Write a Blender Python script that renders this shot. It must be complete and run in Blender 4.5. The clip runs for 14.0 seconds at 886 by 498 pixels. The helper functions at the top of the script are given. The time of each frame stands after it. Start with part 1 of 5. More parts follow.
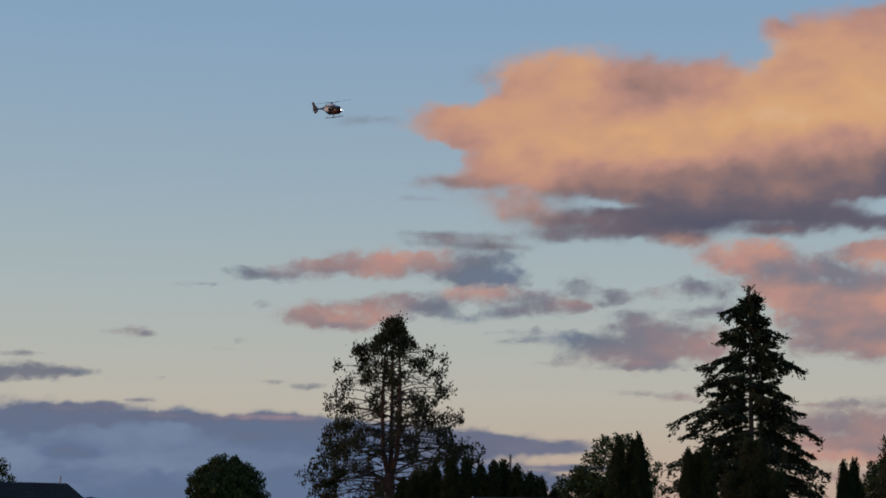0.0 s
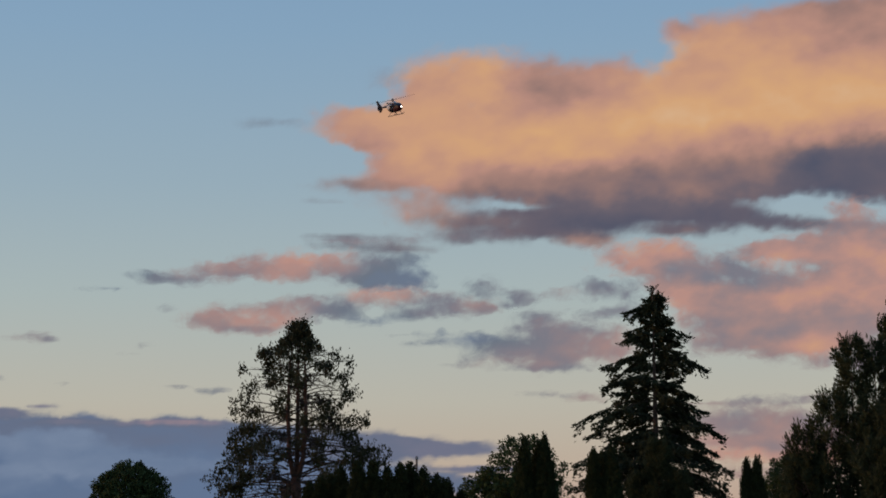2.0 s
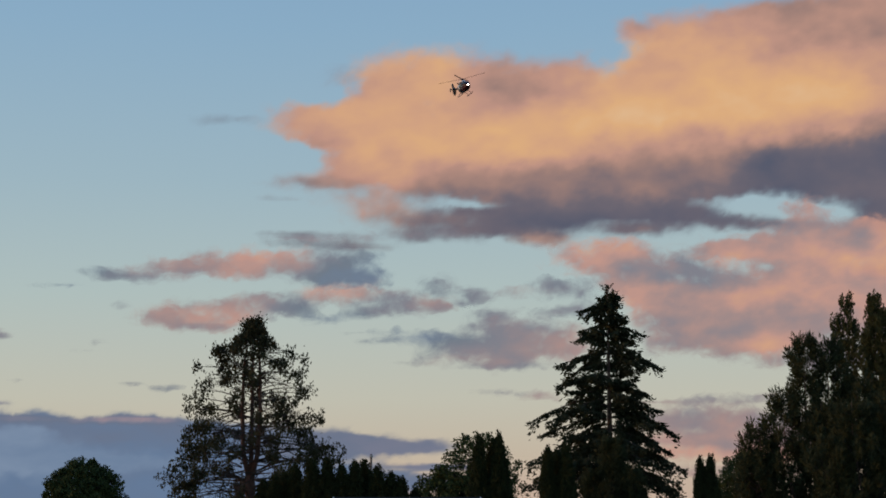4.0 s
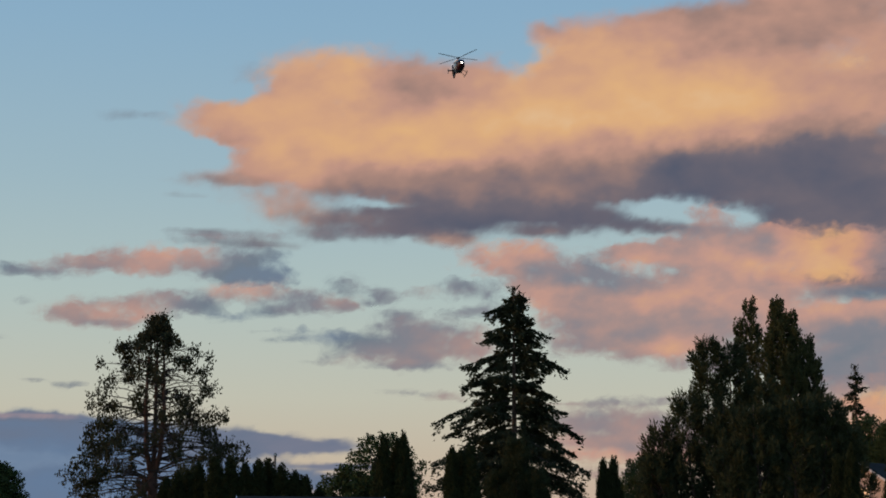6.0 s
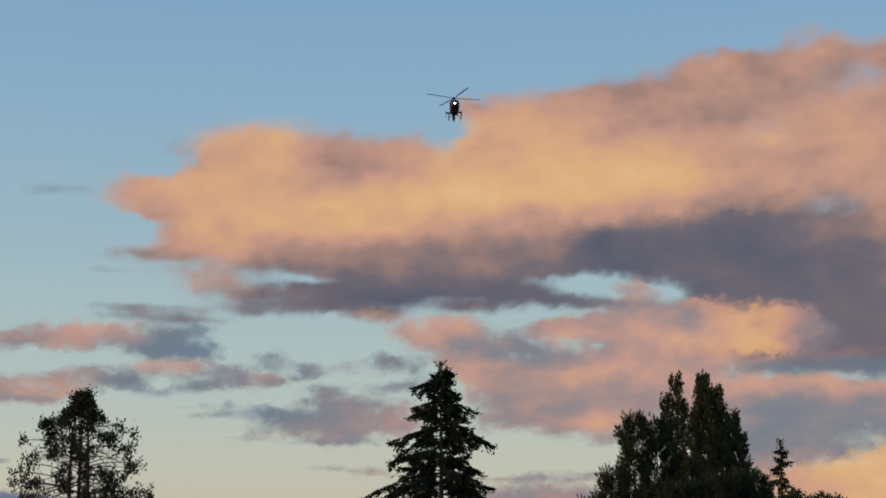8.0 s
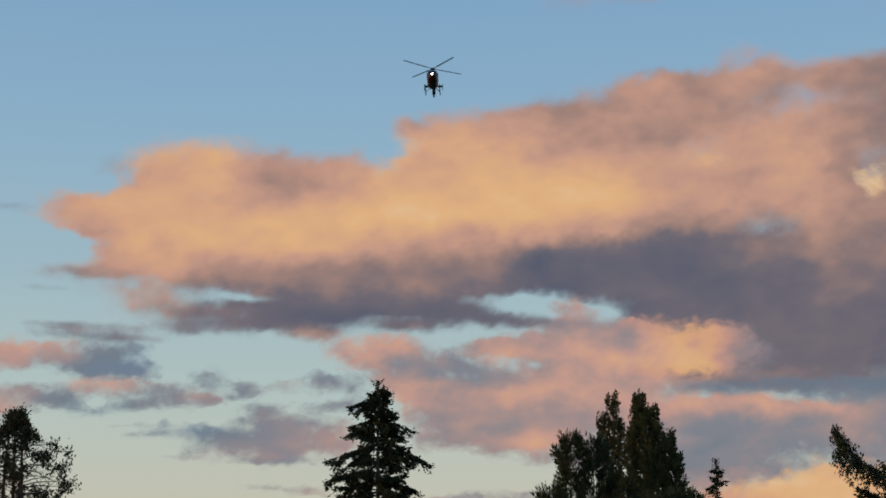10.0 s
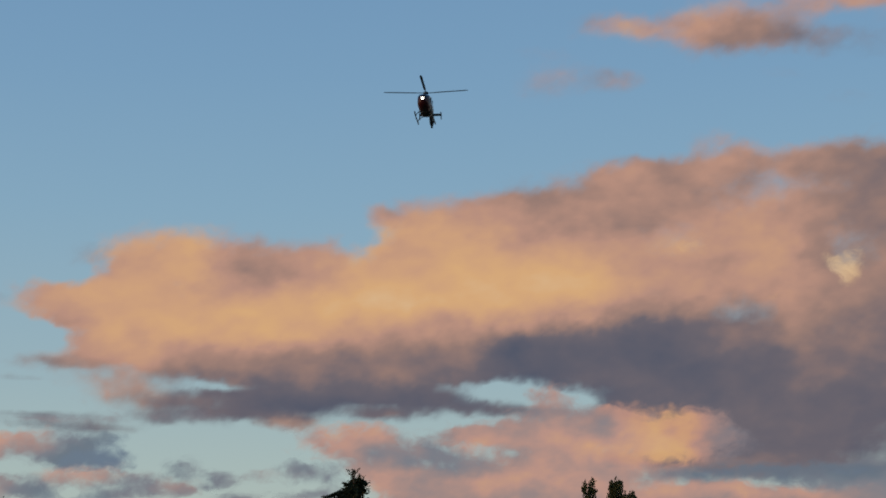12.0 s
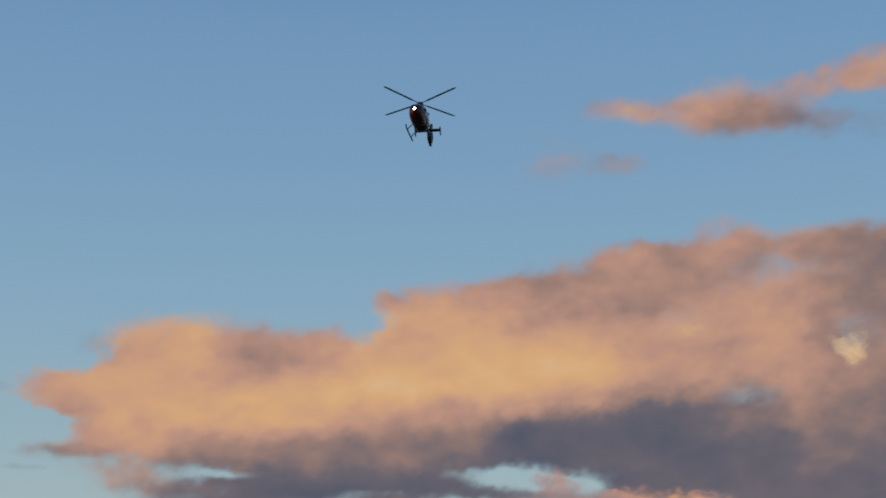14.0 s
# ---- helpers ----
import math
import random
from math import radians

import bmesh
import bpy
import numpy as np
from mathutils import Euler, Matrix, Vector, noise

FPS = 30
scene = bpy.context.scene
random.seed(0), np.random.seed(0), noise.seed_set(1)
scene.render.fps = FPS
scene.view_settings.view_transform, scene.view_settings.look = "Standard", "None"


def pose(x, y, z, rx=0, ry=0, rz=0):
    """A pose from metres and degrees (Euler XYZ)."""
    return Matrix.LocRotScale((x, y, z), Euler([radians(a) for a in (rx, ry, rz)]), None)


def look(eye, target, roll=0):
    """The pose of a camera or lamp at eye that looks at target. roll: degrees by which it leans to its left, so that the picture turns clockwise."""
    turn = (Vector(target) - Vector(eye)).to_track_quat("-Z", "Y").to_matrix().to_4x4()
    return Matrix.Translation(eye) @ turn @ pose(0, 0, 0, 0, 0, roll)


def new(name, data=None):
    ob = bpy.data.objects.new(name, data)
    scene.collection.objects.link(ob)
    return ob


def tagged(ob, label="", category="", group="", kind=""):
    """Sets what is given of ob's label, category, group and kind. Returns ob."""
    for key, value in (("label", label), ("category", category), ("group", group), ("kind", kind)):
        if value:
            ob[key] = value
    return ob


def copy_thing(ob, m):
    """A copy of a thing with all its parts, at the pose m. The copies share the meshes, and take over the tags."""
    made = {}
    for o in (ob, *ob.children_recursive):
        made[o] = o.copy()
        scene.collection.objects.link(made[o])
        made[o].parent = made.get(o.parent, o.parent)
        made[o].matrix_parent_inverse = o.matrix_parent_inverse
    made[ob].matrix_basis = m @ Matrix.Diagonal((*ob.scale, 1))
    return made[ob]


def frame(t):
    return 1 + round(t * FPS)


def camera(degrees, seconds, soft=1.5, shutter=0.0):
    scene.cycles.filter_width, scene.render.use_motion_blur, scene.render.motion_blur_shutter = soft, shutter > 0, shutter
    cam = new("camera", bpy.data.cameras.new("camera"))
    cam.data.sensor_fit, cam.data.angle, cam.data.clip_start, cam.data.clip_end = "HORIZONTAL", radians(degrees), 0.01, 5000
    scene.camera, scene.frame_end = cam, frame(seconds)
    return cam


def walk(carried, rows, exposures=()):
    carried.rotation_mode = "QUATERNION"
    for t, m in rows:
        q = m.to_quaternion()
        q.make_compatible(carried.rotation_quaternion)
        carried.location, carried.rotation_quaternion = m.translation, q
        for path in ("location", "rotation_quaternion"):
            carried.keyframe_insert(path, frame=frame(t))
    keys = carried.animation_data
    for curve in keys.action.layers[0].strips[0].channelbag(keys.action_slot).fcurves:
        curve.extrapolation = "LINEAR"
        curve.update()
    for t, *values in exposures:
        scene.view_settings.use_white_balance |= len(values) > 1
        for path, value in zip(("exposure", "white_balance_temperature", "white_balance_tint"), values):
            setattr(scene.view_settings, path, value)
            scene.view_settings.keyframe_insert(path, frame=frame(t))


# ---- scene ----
cam = camera(26.73, 14.0, soft=1.8)
EYE = Vector((0.0, 0.0, 1.6))


def aim(azimuth, elevation, roll=0.0):
    """The camera's pose: degrees to the right of north, degrees up, lean."""
    a, e = radians(azimuth), radians(elevation)
    way = Vector((math.sin(a) * math.cos(e), math.cos(a) * math.cos(e), math.sin(e)))
    return look(EYE, EYE + way, roll)


walk(cam, [(t, aim(a, e, lean)) for t, a, e, lean in (
    (0, -4.847, 8.309, 0.798),
    (0.5, -4.603, 8.318, 0.798),
    (1, -3.501, 8.319, 0.501),
    (1.5, -2.684, 8.321, 0.173),
    (2, -1.891, 8.397, -0.063),
    (2.2, -1.532, 8.391, -0.079),
    (4.3, -0.245, 8.305, 0.028),
    (4.5, 0.000, 8.280, 0.048),
    (5, 0.632, 8.300, 0.088),
    (5.5, 1.736, 8.290, 0.090),
    (6, 2.365, 8.348, 0.430),
    (6.5, 2.901, 8.407, 0.553),
    (7, 3.285, 8.696, 0.443),
    (7.5, 4.038, 9.776, 0.219),
    (8, 4.622, 10.659, 0.092),
    (8.2, 5.125, 10.855, 0.037),
    (10.3, 6.651, 11.393, -0.121),
    (10.5, 6.722, 11.588, -0.204),
    (11, 6.976, 12.772, -0.272),
    (11.5, 7.300, 13.749, -0.325),
    (12, 7.356, 13.942, -0.437),
    (12.5, 7.358, 15.028, -0.550),
    (13, 7.399, 15.858, -0.610),
    (13.5, 7.371, 16.379, -0.780),
    (14, 7.244, 16.559, -0.853),
)], exposures=((0.0, -0.17, 6500, 19), (2.2, -0.17, 6500, 16), (4.4, 0.0, 6500, 12), (8.0, 0.01, 6500, 10), (10.6, 0.03, 6500, 10), (11.5, -0.08, 6500, 9), (12.2, -0.11, 6500, 9), (14.0, -0.1, 6500, 10)))

# ---- world, sun, exposure ----
SUN_AZ, SUN_EL = -98.0, 3.0
world = bpy.data.worlds.new("sky")
scene.world = world
world.use_nodes = True
wt = world.node_tree
wt.nodes.clear()


def node(tree, kind, **values):
    n = tree.nodes.new(kind)
    for key, value in values.items():
        if key in n.inputs:
            n.inputs[key].default_value = value
    return n


def srgb(r, g, b):
    """Linear colour from 0-255 display values."""
    return tuple(((c / 255 + 0.055) / 1.055) ** 2.4 if c > 10 else c / 255 / 12.92 for c in (r, g, b)) + (1.0,)


def ramp(tree, stops):
    n = tree.nodes.new("ShaderNodeValToRGB")
    els = n.color_ramp.elements
    while len(els) < len(stops):
        els.new(0.5)
    for el, (p, c) in zip(els, stops):
        el.position, el.color = p, c
    return n


def math_node(tree, op, a, b=None, c=None, clamp=False):
    n = tree.nodes.new("ShaderNodeMath")
    n.operation, n.use_clamp = op, clamp
    for i, v in enumerate((a, b, c)):
        if v is None:
            continue
        if isinstance(v, (int, float)):
            n.inputs[i].default_value = v
        else:
            tree.links.new(v, n.inputs[i])
    return n.outputs[0]


def build_sky():
    t = wt
    coord = t.nodes.new("ShaderNodeTexCoord")
    split = t.nodes.new("ShaderNodeSeparateXYZ")
    t.links.new(coord.outputs["Generated"], split.inputs[0])
    # clear evening air: pale straw low down, deepening to blue overhead
    height = math_node(t, "MULTIPLY", split.outputs[2], 2.0)
    tone = ramp(t, [(0.0, srgb(196, 168, 150)), (0.06, srgb(193, 179, 161)), (0.13, srgb(187, 187, 174)),
                    (0.24, srgb(170, 186, 184)), (0.36, srgb(152, 177, 188)), (0.52, srgb(134, 168, 192)),
                    (0.66, srgb(121, 158, 190)), (0.80, srgb(111, 149, 186)), (1.0, srgb(84, 122, 168))])
    t.links.new(height, tone.inputs[0])
    air = t.nodes.new("ShaderNodeTexSky")
    air.sky_type = "NISHITA"
    air.sun_disc = False
    air.sun_elevation, air.sun_rotation = radians(SUN_EL), radians(SUN_AZ)
    air.air_density, air.dust_density, air.ozone_density = 1.0, 1.5, 2.0
    mix = t.nodes.new("ShaderNodeMix")
    mix.data_type = "RGBA"
    mix.inputs[0].default_value = 0.05
    t.links.new(tone.outputs[0], mix.inputs[6])
    t.links.new(air.outputs[0], mix.inputs[7])
    back = node(t, "ShaderNodeBackground", Strength=1.0)
    out = t.nodes.new("ShaderNodeOutputWorld")
    t.links.new(mix.outputs[2], back.inputs[0])
    t.links.new(back.outputs[0], out.inputs[0])


build_sky()
sun_data = bpy.data.lights.new("sun", "SUN")
sun_data.energy, sun_data.angle, sun_data.color = 1.1, radians(2.0), (1.0, 0.55, 0.3)
sun = new("sun", sun_data)
_a, _e = radians(SUN_AZ), radians(SUN_EL)
sun.matrix_world = look((0, 0, 300), Vector((0, 0, 300)) - Vector((math.sin(_a) * math.cos(_e), math.cos(_a) * math.cos(_e), math.sin(_e))))


# ---- materials ----
def surface(name, color, rough=0.7, metal=0.0, vary=0.25, scale=6.0, bump=0.0, bump_scale=30.0, random=0.0, spec=0.4):
    """Two scales of tone variation, optional fine relief and per-piece variation."""
    m = bpy.data.materials.new(name)
    m.use_nodes = True
    t = m.node_tree
    p = t.nodes["Principled BSDF"]
    p.inputs["Roughness"].default_value, p.inputs["Metallic"].default_value = rough, metal
    p.inputs["Specular IOR Level"].default_value = spec
    coord = t.nodes.new("ShaderNodeTexCoord")
    big = node(t, "ShaderNodeTexNoise", Scale=scale * 0.15, Detail=4.0)
    small = node(t, "ShaderNodeTexNoise", Scale=scale, Detail=6.0)
    for n in (big, small):
        t.links.new(coord.outputs["Object"], n.inputs["Vector"])
    total = math_node(t, "ADD", big.outputs[0], small.outputs[0])
    if random:
        geo = t.nodes.new("ShaderNodeNewGeometry")
        total = math_node(t, "ADD", total, math_node(t, "MULTIPLY_ADD", geo.outputs["Random Per Island"], random, -random / 2))
    gain = math_node(t, "MULTIPLY_ADD", total, 2 * vary, 1.0 - 2 * vary)
    shade = t.nodes.new("ShaderNodeMix")
    shade.data_type, shade.blend_type = "RGBA", "MULTIPLY"
    shade.inputs[0].default_value = 1.0
    shade.inputs[6].default_value = (*color, 1.0)
    t.links.new(gain, shade.inputs[7])
    t.links.new(shade.outputs[2], p.inputs["Base Color"])
    if bump:
        fine = node(t, "ShaderNodeTexNoise", Scale=bump_scale, Detail=5.0)
        t.links.new(coord.outputs["Object"], fine.inputs["Vector"])
        b = node(t, "ShaderNodeBump", Strength=bump, Distance=0.02)
        t.links.new(fine.outputs[0], b.inputs["Height"])
        t.links.new(b.outputs[0], p.inputs["Normal"])
    return m


def cloud_material(name, ragged_by, size, thin, thick, solid, flatten, grain, warm):
    """Cloud far behind everything, its sunset light and shade painted as glow: cover sets how dense it is, tone where
    on the sunset scale it stands.
    ragged_by, size: how torn its rim is, and how finely; solid: its densest; thin, thick: where it starts and where it
    is solid; warm: its colours from shaded to lit."""
    m = bpy.data.materials.new(name)
    m.use_nodes = True
    t = m.node_tree
    t.nodes.clear()
    cover = t.nodes.new("ShaderNodeAttribute")
    cover.attribute_name = "cover"
    tone = t.nodes.new("ShaderNodeAttribute")
    tone.attribute_name = "tone"
    coord = t.nodes.new("ShaderNodeTexCoord")
    squash = t.nodes.new("ShaderNodeMapping")
    squash.inputs["Scale"].default_value = (1.0, 1.0, flatten)
    t.links.new(coord.outputs["Object"], squash.inputs[0])
    fine = node(t, "ShaderNodeTexNoise", Scale=size, Detail=7.0, Roughness=0.58, Distortion=0.5)
    soft = node(t, "ShaderNodeTexNoise", Scale=0.005, Detail=4.0, Roughness=0.5, Distortion=0.3)
    for n in (fine, soft):
        t.links.new(squash.outputs[0], n.inputs["Vector"])
    ragged = math_node(t, "MULTIPLY_ADD", fine.outputs[0], ragged_by, -ragged_by / 2)
    body = math_node(t, "ADD", cover.outputs["Fac"], ragged)
    edge = t.nodes.new("ShaderNodeMapRange")
    edge.interpolation_type = "SMOOTHSTEP"
    edge.inputs["From Min"].default_value, edge.inputs["From Max"].default_value = thin, thick
    t.links.new(body, edge.inputs["Value"])
    mottled = math_node(t, "ADD", tone.outputs["Fac"], math_node(t, "MULTIPLY_ADD", soft.outputs[0], 0.24, -0.12))
    mottled = math_node(t, "ADD", mottled, math_node(t, "MULTIPLY_ADD", fine.outputs[0], grain, -grain / 2))
    place = math_node(t, "MULTIPLY_ADD", mottled, 1 / 2.8, 0.8 / 2.8)

    def at(v):
        return (v + 0.8) / 2.8
    # emitted colours stand in for sunlight and shade on the cloud
    color = ramp(t, [(at(-0.6), srgb(124, 143, 166)), (at(-0.3), srgb(100, 122, 150)), (at(0.0), srgb(*warm[0])),
                     (at(0.2), srgb(*warm[1])), (at(0.4), srgb(*warm[2])), (at(0.6), srgb(*warm[3])),
                     (at(0.8), srgb(*warm[4])), (at(1.0), srgb(*warm[5])), (at(1.25), srgb(224, 190, 150)),
                     (at(1.6), srgb(222, 198, 178))])
    t.links.new(place, color.inputs[0])
    glow = node(t, "ShaderNodeEmission", Strength=1.0)
    t.links.new(color.outputs[0], glow.inputs[0])
    clear = t.nodes.new("ShaderNodeBsdfTransparent")
    both = t.nodes.new("ShaderNodeMixShader")
    edge.inputs["To Max"].default_value = solid
    t.links.new(edge.outputs[0], both.inputs[0])
    t.links.new(clear.outputs[0], both.inputs[1])
    t.links.new(glow.outputs[0], both.inputs[2])
    out = t.nodes.new("ShaderNodeOutputMaterial")
    t.links.new(both.outputs[0], out.inputs[0])
    m.cycles.emission_sampling = "NONE"
    return m


CUMULUS = cloud_material("sunset_cumulus", 0.40, 0.016, 0.08, 1.0, 1.0, 1.3, 0.05, ((86, 91, 108), (112, 105, 113), (155, 127, 119), (190, 148, 131), (209, 163, 130), (220, 174, 127)))
CLOUD = cloud_material("sunset_cloud", 0.95, 0.024, 0.16, 0.95, 0.93, 1.3, 0.12, ((106, 117, 131), (125, 124, 134), (158, 134, 132), (192, 147, 133), (211, 160, 127), (221, 173, 123)))
STRATUS_AIR = cloud_material("blue_stratus", 0.5, 0.016, 0.1, 0.9, 1.0, 2.2, 0.10, ((106, 117, 137), (124, 125, 141), (150, 136, 144), (184, 148, 144), (206, 160, 137), (218, 174, 132)))
BARK = surface("bark", (0.13, 0.085, 0.06), 0.9, vary=0.4, scale=5, bump=0.6, bump_scale=14)
TWIG = surface("dark_twig_bark", (0.075, 0.055, 0.042), 0.9, vary=0.4, scale=5)
BARK_RED = surface("red_bark", (0.12, 0.062, 0.042), 0.9, vary=0.4, scale=5, bump=0.6, bump_scale=14)
SPRUCE = surface("spruce_needles", (0.05, 0.055, 0.028), 0.75, vary=0.35, scale=2.5, random=0.5, spec=0.08)
REDWOOD = surface("thin_conifer_foliage", (0.062, 0.058, 0.028), 0.75, vary=0.35, scale=2.5, random=0.5, spec=0.08)
PINE = surface("pine_needles", (0.056, 0.062, 0.028), 0.75, vary=0.35, scale=2.0, random=0.5, spec=0.08)
POPLAR = surface("poplar_leaves", (0.066, 0.07, 0.028), 0.6, vary=0.35, scale=2.0, random=0.5, spec=0.08)
BROADLEAF = surface("broadleaf_leaves", (0.056, 0.076, 0.026), 0.6, vary=0.35, scale=2.0, random=0.5, spec=0.08)
CEDAR = surface("hedge_cedar_foliage", (0.034, 0.041, 0.015), 0.75, vary=0.35, scale=2.5, random=0.5, spec=0.08)
GRASS = surface("grass", (0.06, 0.08, 0.035), 0.9, vary=0.4, scale=1.2, bump=0.4, bump_scale=6)
SHINGLE = surface("asphalt_shingle", (0.04, 0.038, 0.036), 0.95, vary=0.35, scale=4, bump=0.5, bump_scale=25, spec=0.08)
SIDING = surface("painted_siding", (0.72, 0.52, 0.39), 0.6, vary=0.08, scale=3)
TRIM = surface("white_trim", (0.78, 0.76, 0.72), 0.5, vary=0.06, scale=3)
GLASS = surface("window_glass", (0.03, 0.035, 0.04), 0.08, vary=0.05, spec=0.6)
GALVANISED = surface("galvanised_metal", (0.42, 0.42, 0.43), 0.45, metal=0.8, vary=0.15, scale=8)
WOOD = surface("weathered_wood", (0.2, 0.15, 0.11), 0.85, vary=0.3, scale=8, bump=0.4)
HILL = surface("far_mountain", (0.10, 0.13, 0.19), 1.0, vary=0.2, scale=0.01)

# ---- building helpers ----
def mesh_of(name, verts, faces, material):
    me = bpy.data.meshes.new(name)
    me.from_pydata(verts if isinstance(verts, list) else verts.tolist(), [], faces if isinstance(faces, list) else faces.tolist())
    me.materials.append(material)
    me.update()
    return me


def part_mesh(name, me, parent, label=""):
    ob = new(name, me)
    ob.parent = parent
    return tagged(ob, label)


def part(name, bm, material, parent, label="", smooth=False):
    """One bmesh as one mesh object under a thing or a part."""
    me = bpy.data.meshes.new(name)
    bmesh.ops.recalc_face_normals(bm, faces=bm.faces)
    bm.to_mesh(me)
    bm.free()
    me.materials.append(material)
    if smooth:
        me.polygons.foreach_set("use_smooth", [True] * len(me.polygons))
    ob = new(name, me)
    if parent is not None:
        ob.parent = parent
    return tagged(ob, label)


def box(bm, x0, x1, y0, y1, z0, z1, bevel=0.0):
    m = Matrix.Translation(((x0 + x1) / 2, (y0 + y1) / 2, (z0 + z1) / 2)) @ Matrix.Diagonal((x1 - x0, y1 - y0, z1 - z0, 1))
    vs = bmesh.ops.create_cube(bm, size=1.0, matrix=m)["verts"]
    if bevel:
        es = list({e for v in vs for e in v.link_edges})
        bmesh.ops.bevel(bm, geom=es, offset=bevel, segments=2, affect="EDGES", profile=0.5)
    return bm


def tube(bm, path, radii, sides=8, cap=True):
    """A round bar along a path, with a radius at each point."""
    rings = []
    n = len(path)
    for i, p in enumerate(path):
        p = Vector(p)
        d = Vector(path[min(i + 1, n - 1)]) - Vector(path[max(i - 1, 0)])
        d.normalize()
        u = d.cross(Vector((0.31, 0.17, 0.94)) if abs(d.z) < 0.9 else Vector((1, 0, 0))).normalized()
        w = d.cross(u)
        r = radii[i] if isinstance(radii, (list, tuple)) else radii
        rings.append([bm.verts.new(p + r * (math.cos(a) * u + math.sin(a) * w)) for a in (2 * math.pi * k / sides for k in range(sides))])
    for a, b in zip(rings, rings[1:]):
        for k in range(sides):
            bm.faces.new((a[k], a[(k + 1) % sides], b[(k + 1) % sides], b[k]))
    if cap:
        bm.faces.new(rings[0][::-1])
        bm.faces.new(rings[-1])
    return bm


def spot(azimuth, distance, z=0.0):
    """The place on the ground so many degrees to the right of north and metres off."""
    a = radians(azimuth)
    return Vector((distance * math.sin(a), distance * math.cos(a), z))


def empty(name, at, turn=0.0):
    ob = new(name)
    ob.matrix_world = Matrix.Translation(at) @ Matrix.Rotation(radians(turn), 4, "Z")
    return ob


# ---- clouds ----
def lattice(seed, shape=(256, 256)):
    return np.random.RandomState(seed).rand(*shape)


def value_noise(x, y, grid):
    xi, yi = np.floor(x).astype(int), np.floor(y).astype(int)
    fx, fy = x - xi, y - yi
    fx, fy = fx * fx * (3 - 2 * fx), fy * fy * (3 - 2 * fy)
    n, m = grid.shape
    g = lambda a, b: grid[a % n, b % m]
    return (g(xi, yi) * (1 - fx) * (1 - fy) + g(xi + 1, yi) * fx * (1 - fy)
            + g(xi, yi + 1) * (1 - fx) * fy + g(xi + 1, yi + 1) * fx * fy)


def fractal(x, y, seed, octaves=5, gain=0.5):
    grid, total, size = lattice(seed), 0.0, 0.0
    for k in range(octaves):
        total = total + gain ** k * value_noise(x * 2.03 ** k + 17.3 * k, y * 2.03 ** k + 9.1 * k, grid)
        size += gain ** k
    return total / size - 0.5


